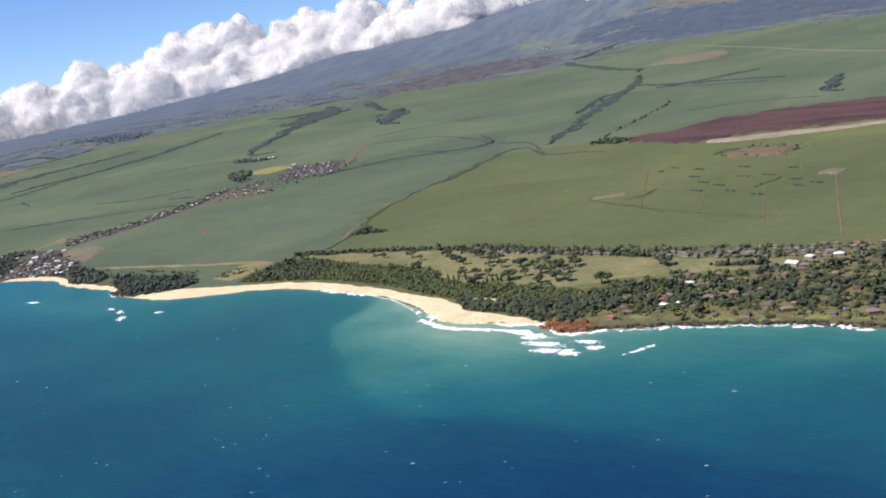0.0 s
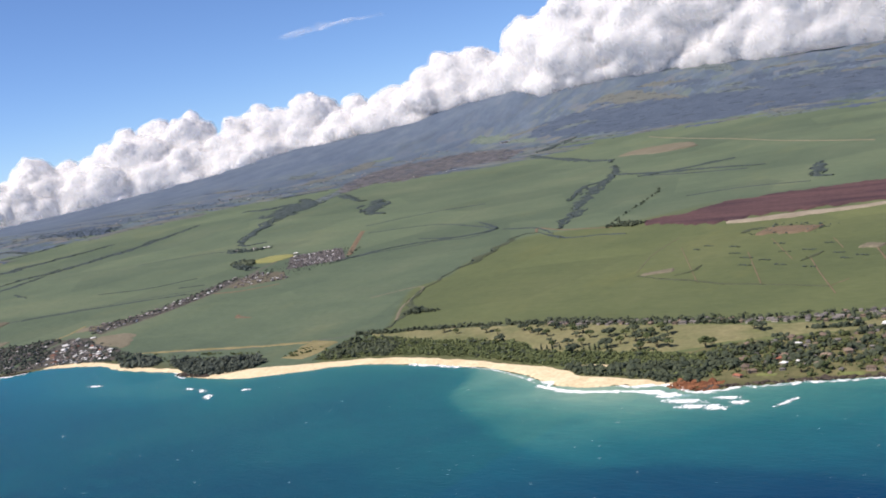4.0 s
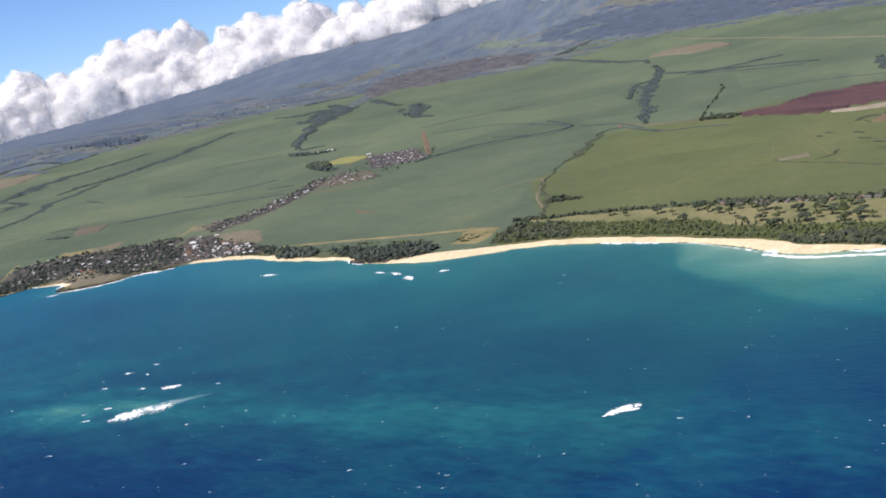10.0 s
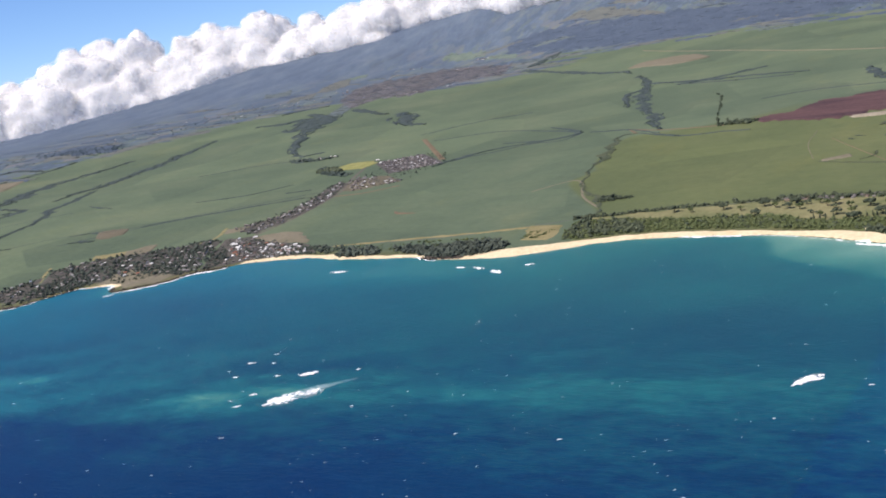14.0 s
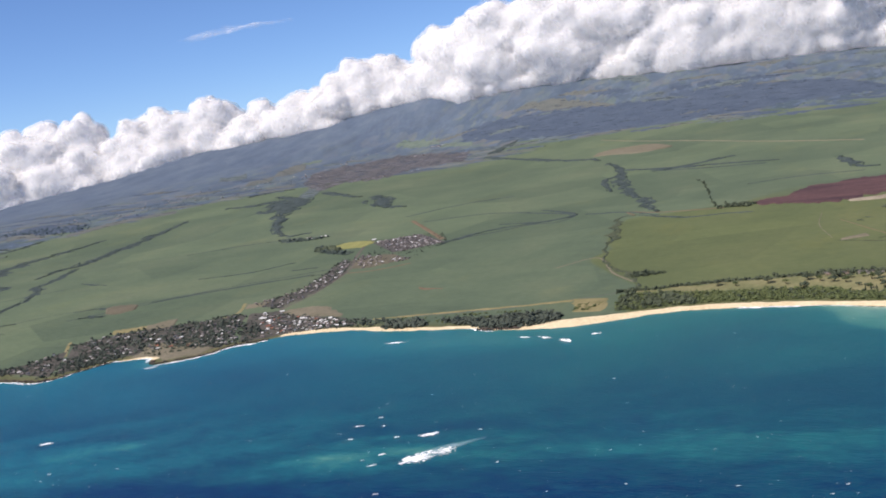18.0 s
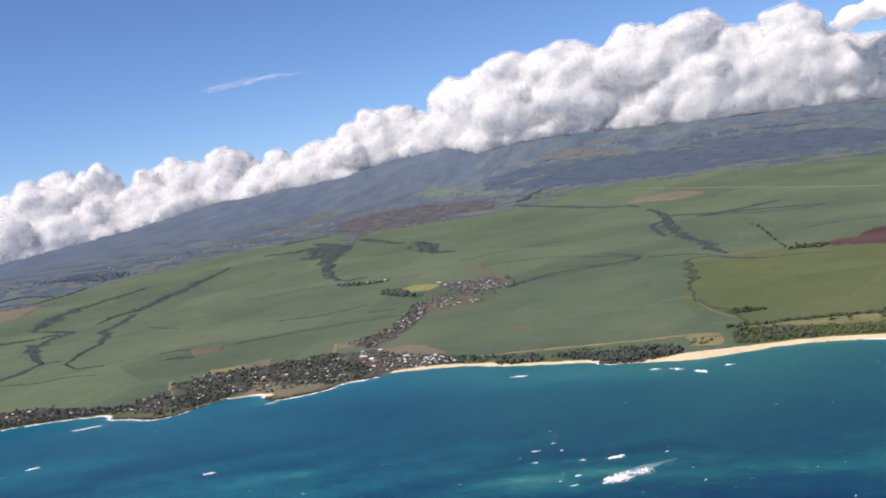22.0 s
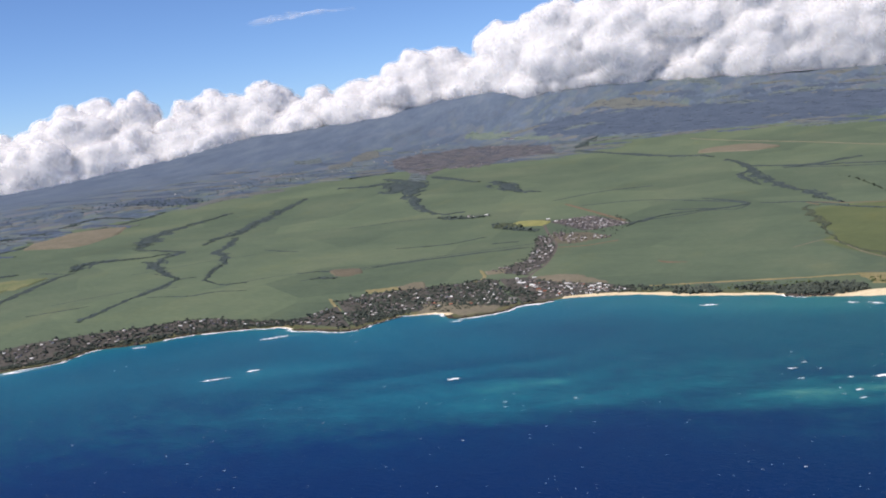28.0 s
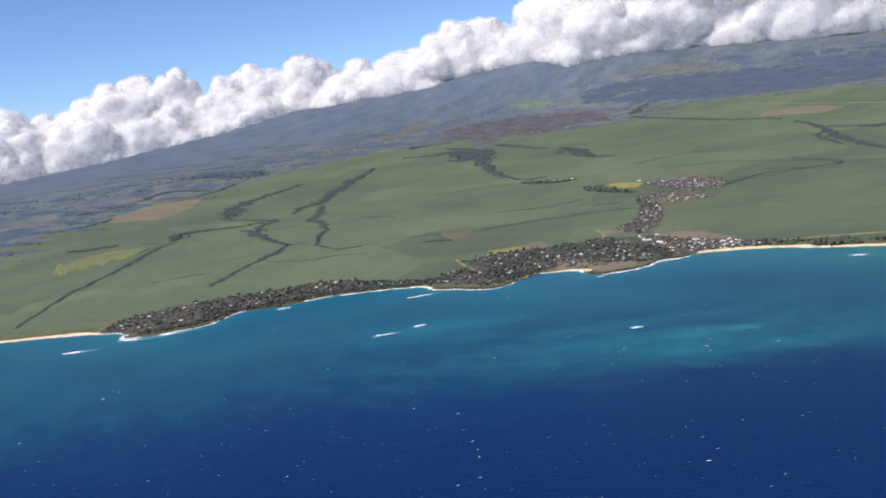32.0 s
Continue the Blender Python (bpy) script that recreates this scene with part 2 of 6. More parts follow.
def foliage(name, dark, pale):
    """Leaves: a tone for each clump and a finer mottle on it."""
    m, nt, b = material(name, 0.75, 0.15)
    g = nt.nodes.new("ShaderNodeNewGeometry")
    o = nt.nodes.new("ShaderNodeObjectInfo")
    add = nt.nodes.new("ShaderNodeMath")
    add.operation = "ADD"
    nt.links.new(g.outputs["Random Per Island"], add.inputs[0])
    nt.links.new(o.outputs["Random"], add.inputs[1])
    half = nt.nodes.new("ShaderNodeMath")
    half.operation, half.inputs[1].default_value = "MULTIPLY", .5
    nt.links.new(add.outputs[0], half.inputs[0])
    tone = ramp(nt, half.outputs[0], ((.15, dark), (.85, pale)))
    mottle = ramp(nt, tex(nt, "NOISE", 1.6, 4), ((.35, (.62, .66, .60)), (.65, (1.1, 1.1, 1.0))))
    nt.links.new(mix(nt, .85, tone, mottle, "MULTIPLY"), b.inputs["Base Color"])
    bump(nt, b, tex(nt, "NOISE", 2.2, 3), .9, .35)
    return m


def plain(name, tone, rough=0.7, spread=0.25):
    m, nt, b = material(name, rough, 0.25)
    o = nt.nodes.new("ShaderNodeObjectInfo")
    v = ramp(nt, o.outputs["Random"], ((0, tuple(c * (1 - spread) for c in tone)), (1, tuple(min(1, c * (1 + spread)) for c in tone))))
    w = ramp(nt, tex(nt, "NOISE", 1.3, 4), ((.3, (.8, .78, .75)), (.7, (1, 1, 1))))
    nt.links.new(mix(nt, .7, v, w, "MULTIPLY"), b.inputs["Base Color"])
    return m


def ground_material():
    m, nt, b = material("cane_and_hazed_upland", 0.9, 0.12)
    # sugar cane: whole fields differ, rows run along the contours
    # the lush tone carries a little distance haze as extra blue
    lush = ramp(nt, tex(nt, "NOISE", .006, 6, (1, .6, 0), 12, .6), ((.3, (.076, .104, .070)), (.5, (.093, .124, .080)), (.72, (.119, .143, .091))))
    olive = ramp(nt, tex(nt, "NOISE", .007, 6, (1, .6, 0), 40, .6), ((.3, (.085, .106, .050)), (.5, (.102, .122, .056)), (.72, (.127, .141, .066))))
    field = mix(nt, attribute(nt, "olive"), lush, olive)
    plot = ramp(nt, tex(nt, "CELL", .0075, 1, (.8, .8, 0), 18), ((.0, (.78, .80, .82)), (.5, (.98, .97, .96)), (1, (1.16, 1.13, 1.06))))
    field = mix(nt, .9, field, plot, "MULTIPLY")
    rows_ = ramp(nt, tex(nt, "NOISE", .03, 9, (.4, 1.3, 0), 14, .72), ((.32, (.84, .86, .88)), (.62, (1.07, 1.06, 1.03))))
    fine = ramp(nt, tex(nt, "NOISE", .16, 7, (.6, 1.4, 0), 14, .7), ((.3, (.80, .83, .82)), (.7, (1.10, 1.09, 1.08))))
    dry = ramp(nt, tex(nt, "NOISE", .011, 8, (1, .5, 0), 25, .70), ((.54, (1, 1, 1)), (.68, (1.18, 1.08, .98))))
    field = mix(nt, .8, field, dry, "MULTIPLY")
    cane = mix(nt, .9, mix(nt, .6, field, rows_, "MULTIPLY"), fine, "MULTIPLY")
    # upland: forest broken by pastures, distance haze painted into their blue-grey tones
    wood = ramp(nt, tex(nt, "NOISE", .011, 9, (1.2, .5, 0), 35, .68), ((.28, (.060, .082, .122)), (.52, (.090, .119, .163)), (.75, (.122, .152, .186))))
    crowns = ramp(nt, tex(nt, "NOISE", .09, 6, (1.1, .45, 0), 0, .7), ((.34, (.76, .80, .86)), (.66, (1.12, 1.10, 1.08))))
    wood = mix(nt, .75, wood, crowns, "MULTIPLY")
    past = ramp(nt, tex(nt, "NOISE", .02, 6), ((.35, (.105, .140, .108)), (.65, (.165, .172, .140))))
    patch = level(nt, tex(nt, "NOISE", .020, 8, (1.2, .45, 0), 30, .68), .54, .60)
    pm = nt.nodes.new("ShaderNodeMath")
    pm.operation = "MULTIPLY"
    nt.links.new(patch, pm.inputs[0])
    nt.links.new(attribute(nt, "pasture"), pm.inputs[1])
    upland = mix(nt, pm.outputs[0], wood, past)
    # small holdings near the cane: woods, pastures, bare plots, blued by the painted haze
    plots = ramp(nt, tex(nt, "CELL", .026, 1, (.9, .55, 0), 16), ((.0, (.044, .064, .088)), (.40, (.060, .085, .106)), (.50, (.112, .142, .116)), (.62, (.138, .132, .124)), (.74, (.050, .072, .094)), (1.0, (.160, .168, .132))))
    pm2 = nt.nodes.new("ShaderNodeMath")
    pm2.operation = "MULTIPLY"
    nt.links.new(level(nt, tex(nt, "NOISE", .04, 8, (1, .5, 0), 16, .7), .42, .50, .0, .9), pm2.inputs[0])
    nt.links.new(attribute(nt, "pasture"), pm2.inputs[1])
    upland = mix(nt, pm2.outputs[0], upland, plots)
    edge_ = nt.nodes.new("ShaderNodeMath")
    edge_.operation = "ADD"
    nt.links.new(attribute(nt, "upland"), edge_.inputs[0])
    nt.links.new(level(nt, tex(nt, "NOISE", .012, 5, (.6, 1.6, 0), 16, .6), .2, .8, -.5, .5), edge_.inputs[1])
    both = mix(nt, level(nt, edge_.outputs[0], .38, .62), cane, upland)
    shrub = ramp(nt, tex(nt, "NOISE", .06, 5), ((.3, (.055, .07, .03)), (.7, (.13, .115, .06))))
    nt.links.new(mix(nt, attribute(nt, "coastal"), both, shrub), b.inputs["Base Color"])
    bump(nt, b, tex(nt, "NOISE", .12, 5), .5, 1.2)
    return m


def sea_material():
    m, nt, b = material("sea_water", 0.3, 0.07)
    b.inputs["IOR"].default_value = 1.2
    d, k = nt.nodes.new("ShaderNodeMath"), nt.nodes.new("ShaderNodeMath")
    d.operation, k.operation = "ADD", "MULTIPLY"
    # the outer reef lies in streaks, faint elsewhere
    reefs = mix(nt, .45, tex(nt, "NOISE", .035, 8, (.75, 1.2, 0), 26, .66), tex(nt, "NOISE", .15, 6, (.7, 1.3, 0), 26, .7))
    nt.links.new(level(nt, reefs, .28, .72, -1, 1), k.inputs[0])
    nt.links.new(level(nt, attribute(nt, "reef"), 0, 1, .022, .17), k.inputs[1])
    nt.links.new(attribute(nt, "shallow"), d.inputs[0])
    nt.links.new(k.outputs[0], d.inputs[1])
    tone = ramp(nt, d.outputs[0], ((0, (.002, .014, .076)), (.22, (.002, .026, .094)), (.42, (.005, .058, .112)), (.62, (.007, .096, .152)), (.78, (.016, .136, .166)), (.9, (.09, .215, .185)), (1, (.19, .30, .23))))
    murky = ramp(nt, d.outputs[0], ((0, (.003, .024, .066)), (.22, (.004, .036, .078)), (.42, (.006, .061, .095)), (.62, (.011, .103, .118)), (.78, (.044, .162, .148)), (.9, (.09, .215, .185)), (1, (.19, .30, .23))))
    tone = mix(nt, attribute(nt, "murk"), tone, murky)
    swell = ramp(nt, tex(nt, "NOISE", .11, 6, (.5, 1.8, 0), 28, .65), ((.3, (.78, .80, .85)), (.7, (1.12, 1.10, 1.06))))
    chop = ramp(nt, tex(nt, "NOISE", .55, 5, (.5, 1.6, 0), 30, .7), ((.3, (.80, .84, .88)), (.7, (1.14, 1.12, 1.08))))
    nt.links.new(mix(nt, .8, mix(nt, .8, tone, swell, "MULTIPLY"), chop, "MULTIPLY"), b.inputs["Base Color"])
    bump(nt, b, tex(nt, "NOISE", .30, 7, (.6, 1.6, 0), 28, .65), .40, 1.0)
    return m


M_GROUND, M_SEA = ground_material(), sea_material()
M_SAND = earthy("beach_sand", (.62, .50, .31), (.77, .65, .44), .05, .95, .05)
M_LAWN = earthy("dry_golf_grass", (.125, .140, .062), (.245, .220, .115), .03, .95, .1)
M_LAWNGREEN = earthy("watered_lawn", (.13, .16, .055), (.20, .21, .08), .1, .95, .05)
M_MEADOW = earthy("dry_meadow", (.17, .155, .072), (.27, .23, .12), .05, .95, .1)
M_RED = earthy("red_ploughed_soil", (.050, .030, .037), (.130, .072, .068), .022, .95, .2, (.4, 1.8, 1), 12)
M_DIRT = earthy("red_dirt_track", (.135, .100, .066), (.185, .135, .090), .08, .95, .1)
M_BROWN = earthy("fallow_soil", (.148, .134, .092), (.195, .172, .124), .03, .95, .2)
M_PALE = earthy("pale_gravel", (.24, .20, .15), (.33, .29, .22), .06, .95, .1)
M_YELLOW = earthy("yellow_mown_grass", (.19, .20, .07), (.28, .27, .105), .08, .95, .08)
M_GARDEN = earthy("garden_lawn", (.082, .090, .040), (.185, .168, .082), .08, .95, .1)
M_DITCH = broken("gully_ground", (.042, .058, .060), (.064, .084, .080), .05, .36, .12)
M_STREET = earthy("dusty_streets", (.066, .062, .062), (.105, .096, .092), .12, .95, .1)
M_TOWN = earthy("town_ground", (.052, .053, .047), (.105, .095, .082), .09, .95, .1)
M_ROAD = earthy("dusty_road", (.100, .086, .076), (.140, .120, .104), .1, .95, .02)
M_ASPHALT = earthy("grey_asphalt", (.10, .095, .09), (.15, .14, .13), .1, .9, .02)
M_ROCK = earthy("red_brown_lava_rock", (.10, .04, .022), (.30, .13, .065), .16, .9, .7)
M_LAVA = earthy("dark_lava_rock", (.035, .03, .027), (.10, .08, .065), .16, .9, .7)
M_FOAM = earthy("white_sea_foam", (.84, .87, .88), (.96, .97, .97), .5, .9, .1)
M_LEAF = foliage("green_leaves", (.038, .056, .026), (.094, .108, .046))
M_SHRUB = foliage("bright_shrub_leaves", (.060, .082, .038), (.135, .152, .066))
M_DARKLEAF = foliage("dark_leaves", (.038, .050, .036), (.082, .096, .062))
M_IRONWOOD = foliage("ironwood_needles", (.040, .050, .046), (.074, .088, .074))
M_GULLY = foliage("gully_scrub", (.046, .063, .062), (.074, .094, .084))
# far trees, woods and bare soil: haze of the distance painted in as blue-grey
M_HAZEWOOD = foliage("upland_forest_hazed", (.046, .068, .092), (.072, .098, .120))
M_HAZEFOREST = broken("upland_wood_hazed", (.058, .080, .117), (.082, .108, .150), .02, .36)
M_HAZESOIL = broken("bare_upland_soil_hazed", (.106, .106, .118), (.136, .130, .136), .02, .46)
M_BARK = earthy("tree_bark", (.07, .05, .035), (.13, .10, .07), 1.5, .95, .05)
M_WALL = plain("painted_wall", (.28, .26, .23))
M_WALL_TAN = plain("tan_wall", (.26, .20, .15))
M_ROOF = plain("grey_shingle_roof", (.125, .115, .108), .8, .5)
M_ROOF_RED = plain("rust_red_roof", (.24, .095, .06), .7, .3)
M_ROOF_PALE = plain("white_metal_roof", (.68, .68, .66), .45, .14)
M_ROOF_TAN = plain("brown_shake_roof", (.165, .125, .095), .85, .4)
M_WINDOW = plain("dark_window_glass", (.03, .035, .04), .15, .1)


# ---------------------------------------------------------------- building helpers
def mesh(name, verts, faces, mat, smooth=True):
    """A mesh from arrays of corners and of faces with three or four corners each."""
    me = bpy.data.meshes.new(name)
    v, f = np.asarray(verts, np.float32), np.asarray(faces, np.int32)
    me.vertices.add(len(v))
    me.vertices.foreach_set("co", v.ravel())
    me.loops.add(f.size)
    me.loops.foreach_set("vertex_index", f.ravel())
    me.polygons.add(len(f))
    me.polygons.foreach_set("loop_start", np.arange(0, f.size, f.shape[1], dtype=np.int32))
    me.polygons.foreach_set("use_smooth", np.full(len(f), smooth))
    me.update(calc_edges=True)
    me.materials.append(mat)
    return me


def sheet(name, x, y, z, mat, fields=()):
    """A mesh over a grid of plan points (km) and heights (km), with float fields on its corners."""
    r, c = x.shape
    i = np.arange(r * c).reshape(r, c)
    quads = np.stack([i[:-1, :-1], i[1:, :-1], i[1:, 1:], i[:-1, 1:]], -1).reshape(-1, 4)
    v = np.stack([x, y, z], -1).reshape(-1, 3) * K
    a, b, d = v[quads[0, 0]], v[quads[0, 1]], v[quads[0, 2]]
    if np.cross(b - a, d - a)[2] < 0:
        quads = quads[:, ::-1]
    me = mesh(name, v, quads, mat)
    for key, val in fields:
        me.attributes.new(key, "FLOAT", "POINT").data.foreach_set("value", np.asarray(val, np.float32).ravel())
    return new(name, me)


def part(name, data, parent, label=""):
    ob = new(name, data)
    ob.parent = parent
    return tagged(ob, label)


def patch(name, a, b, mat, lift=0.35, n=120, across=14, rag=0.012, seed=0, fields=()):
    """Ground cover between two plan lines, laid on the land, with uneven edges."""
    a, b = curve(a, n), curve(b, n)
    for line, k in ((a, 1), (b, 2)):
        d = (b - a) / (np.linalg.norm(b - a, axis=1, keepdims=True) + 1e-6)
        line += d * (wobble(line[:, 0], line[:, 1], .12, seed + k) + .6 * wobble(line[:, 0], line[:, 1], .04, seed + k + 5))[:, None] * rag
    s = np.linspace(0, 1, across)[None, :, None]
    p = a[:, None] * (1 - s) + b[:, None] * s
    x, y = p[..., 0], p[..., 1]
    z = np.maximum(land(x, y), -.002) + lift / K
    z[:, 0] -= (lift + .25) / K
    z[:, -1] -= (lift + .25) / K
    z[0] -= (lift + .25) / K
    z[-1] -= (lift + .25) / K
    return sheet(name, x, y, z, mat)


def ribbon(name, pts, half, mat, lift=0.35, rag=0.0, n=None, across=4, seed=0, close=False):
    """A strip of the given half width (km) along a plan line."""
    length = np.linalg.norm(np.diff(np.asarray(pts, float), axis=0), axis=1).sum()
    n = n or int(max(8, min(400, length / .02)))
    c = curve(pts, n)
    d = np.gradient(c, axis=0)
    nrm = np.stack([-d[:, 1], d[:, 0]], 1) / (np.linalg.norm(d, axis=1, keepdims=True) + 1e-9)
    w = np.interp(np.linspace(0, 1, n), np.linspace(0, 1, len(half)), half) if isinstance(half, (list, tuple)) else np.full(n, half)
    w1 = np.maximum(w + rag * wobble(c[:, 0], c[:, 1], .1, seed), .0008)
    w2 = np.maximum(w + rag * wobble(c[:, 0], c[:, 1], .1, seed + 9), .0008)
    s = np.linspace(-1, 1, across)
    off = np.where(s < 0, s[None] * w1[:, None], s[None] * w2[:, None])
    x, y = c[:, :1] + nrm[:, :1] * off, c[:, 1:] + nrm[:, 1:] * off
    z = np.maximum(land(x, y), -.0005) + lift / K
    z[:, 0] -= (lift + .05) / K
    z[:, -1] -= (lift + .05) / K
    return sheet(name, x, y, z, mat)


def ball(subdiv):
    bm = bmesh.new()
    bmesh.ops.create_icosphere(bm, subdivisions=subdiv, radius=1)
    v, f = np.array([p.co[:] for p in bm.verts]), np.array([[q.index for q in p.verts] for p in bm.faces])
    bm.free()
    return v, f


BALL1, BALL2, BALL3 = ball(1), ball(2), ball(4)


def clumps(name, centres, sizes, mat, squash=0.8, shape=BALL2, rough=0.28, r=None):
    """Many uneven leafy clumps in one mesh: centres (n, 3) and radii (n) in metres."""
    r = r or rng
    v, f = shape
    n, m = len(centres), len(v)
    turn = r.uniform(0, 2 * np.pi, n)
    c, s = np.cos(turn)[:, None], np.sin(turn)[:, None]
    swell = 1 + r.normal(0, rough, (n, m)).clip(-.5, .6)
    p = np.stack([(v[None, :, 0] * c - v[None, :, 1] * s), (v[None, :, 0] * s + v[None, :, 1] * c), np.repeat(v[None, :, 2], n, 0) * squash], -1)
    stretch = r.uniform(.75, 1.25, (n, 1, 3))
    p = p * stretch * swell[..., None] * np.asarray(sizes)[:, None, None] + np.asarray(centres)[:, None]
    faces = (f[None] + (np.arange(n) * m)[:, None, None]).reshape(-1, 3)
    return mesh(name, p.reshape(-1, 3), faces, mat, smooth=False)


def scatter(a, b, n, jitter=0.0, r=None):
    """n plan points strewn between two plan lines."""
    r = r or rng
    a, b = curve(a, 200), curve(b, 200)
    i, s = r.integers(0, 200, n), r.uniform(0, 1, (n, 1))
    return a[i] * (1 - s) + b[i] * s + r.normal(0, 1, (n, 2)) * jitter


def along(pts, n, half, r=None):
    """n plan points strewn beside a plan line."""
    r = r or rng
    c = curve(pts, 300)
    w = np.interp(np.linspace(0, 1, 300), np.linspace(0, 1, len(half)), half) if isinstance(half, (list, tuple)) else np.full(300, half)
    i = r.integers(0, 300, n)
    d = np.gradient(c, axis=0)[i]
    nrm = np.stack([-d[:, 1], d[:, 0]], 1) / (np.linalg.norm(d, axis=1, keepdims=True) + 1e-9)
    return c[i] + nrm * (r.uniform(-1, 1, n) * w[i])[:, None]


def wood(name, pts, size, mat, label, category="trees", squash=0.85, shape=BALL1, rough=0.28, lift=.45, thin=0.0, gaps=.12, puffs=1):
    """A wood or hedge: a leafy clump for every crown, all in one."""
    pts = pts[shore(pts[:, 0], pts[:, 1]) > .008]
    pts = pts[~((pts[:, 0] > 2.08) & (pts[:, 0] < 2.20) & (pts[:, 1] > .070) & (pts[:, 1] < .098))]     # the sand strip stays open
    pts = pts[wobble(pts[:, 0], pts[:, 1], gaps, len(pts)) < 1.0 - thin] if thin else pts
    s = np.minimum(rng.lognormal(0, .42, len(pts)), 1.9) * size * .97
    z = land(pts[:, 0], pts[:, 1]) * K + s * lift
    c = np.c_[pts * K, z]
    if puffs > 1:
        off = rng.normal(0, 1, (len(c), puffs, 3)) * (.55, .55, .34) * s[:, None, None]
        c, s = (c[:, None] + off).reshape(-1, 3), np.repeat(s, puffs) * rng.uniform(.38, .72, len(s) * puffs) * (4 / puffs) ** .4
    ob = new(name, clumps(name, c, s, mat, squash, shape, rough))
    return tagged(ob, label, category, kind="stuff")


# ---------------------------------------------------------------- ground and sea
ax, ay = 3.2, -3.5
az, rr = np.meshgrid(np.radians(np.linspace(-14, 84, 760)), np.geomspace(2.2, 19.6, 430), indexing="ij")
gx, gy = ax - np.sin(az) * rr, ay + np.cos(az) * rr
gs = shore(gx, gy)
gz = land(gx, gy, gs)
UPLAND = [(-5.6, -3.5), (-4.35, -1.0), (-4.25, .2), (-4.46, .72), (-4.46, 1.25), (-4.56, 2.3), (-4.6, 3.0), (-4.52, 3.6), (-4.36, 4.3), (-4.05, 5.1), (-3.5, 5.55), (-2.7, 5.75), (-2.25, 6.3), (-2.5, 7.3), (-1.7, 7.25), (-.85, 7.4), (.3, 7.5), (5, 8.2)]
up = curve(UPLAND, 160)
up += .05 * np.stack([wobble(up[:, 0], up[:, 1], .5, 31), wobble(up[:, 0], up[:, 1], .5, 32)], 1)
ring = np.vstack([up, [(30, 40), (-40, 40)]])
inside, near = np.zeros(gx.shape, bool), np.full(gx.shape, 1e9)
for i in range(len(ring)):
    p, q = ring[i], ring[(i + 1) % len(ring)]
    if p[1] != q[1]:
        inside ^= ((p[1] > gy) != (q[1] > gy)) & (gx < (q[0] - p[0]) * (gy - p[1]) / (q[1] - p[1]) + p[0])
    if i < len(up) - 1:
        near = np.minimum(near, np.hypot(gx - (p[0] + q[0]) / 2, gy - (p[1] + q[1]) / 2))
inland = np.where(inside, near, -near)
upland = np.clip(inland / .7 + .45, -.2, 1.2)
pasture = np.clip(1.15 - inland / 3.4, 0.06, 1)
divide = curve([(2.6, 5.2), (1.6, 3.4), (1.15, 2.15), (.66, 2.1), (.60, 1.98), (.69, 1.49), (.79, 1.26), (.77, 1.07), (.97, .76), (1.18, .45), (1.25, .1)], 120)[::-1]
olive = np.clip((gx - np.interp(gy, divide[:, 1], divide[:, 0])) / .02 + .5, 0, 1) * np.clip((2.6 - gy) / .6, 0, 1)
coastal = np.clip(1 - (gs - .03) / .06, 0, 1)
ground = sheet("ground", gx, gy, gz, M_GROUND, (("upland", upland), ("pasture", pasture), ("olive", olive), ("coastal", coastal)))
tagged(ground, "green sugar cane plain rising to a dark forested mountain", "ground", kind="structure")

saz, sr = np.meshgrid(np.radians(np.linspace(-20, 100, 620)), np.geomspace(.5, 14, 420), indexing="ij")
sx, sy = ax - np.sin(saz) * sr, ay + np.cos(saz) * sr
ss = np.maximum(-shore(sx, sy), 0)


def blob(x, y, cx, cy, rx, ry, turn=0.0):
    c, s = math.cos(radians(turn)), math.sin(radians(turn))
    dx, dy = x - cx, y - cy
    u, v = (dx * c + dy * s) / rx, (-dx * s + dy * c) / ry
    return np.exp(-(u * u + v * v))


wob = .035 * wobble(sx, sy, .6, 41) + .012 * wobble(sx, sy, .2, 42)
shallow = .455 + .12 * np.exp(-(ss / .50) ** 1.6) + .05 * np.exp(-(ss / .18) ** 2) + .15 * np.exp(-ss / .04) + wob - .09 * np.clip((sx - 2.40) / .4, 0, 1)
shallow = np.maximum(shallow, 0)
deep = 1 / (1 + np.exp(-(ss - 1.32 + 2 * wob) / .22))
shallow = shallow * (1 - .88 * deep)
SHOALS = [(2.24, -.14, .20, .09, 10, .14), (.45, -1.22, .42, .17, 20, .14), (.35, -1.18, .16, .08, 20, .10), (.62, -1.32, .22, .07, 15, .09), (.9, -1.25, .3, .08, 10, .07), (.25, -1.42, .25, .08, 20, .10), (1.75, -1.10, .8, .10, 8, .2), (1.25, -1.1, .22, .12, 20, .05),
          (.10, -1.45, .5, .2, 20, .12), (-.6, -1.15, .35, .12, 25, .14), (2.9, -.10, .4, .08, 10, .08), (2.95, -.80, .60, .34, 0, -.13), (3.1, -.38, .40, .22, 0, -.05), (2.2, -.70, .5, .2, 0, -.04), (.75, -.2, .5, .12, 0, .10), (.2, -.12, .3, .1, 0, .08)]
for cx, cy, rx, ry, turn, k in SHOALS:
    shallow = shallow + k * blob(sx + .5 * wob, sy + .5 * wob, cx, cy, rx, ry, turn)
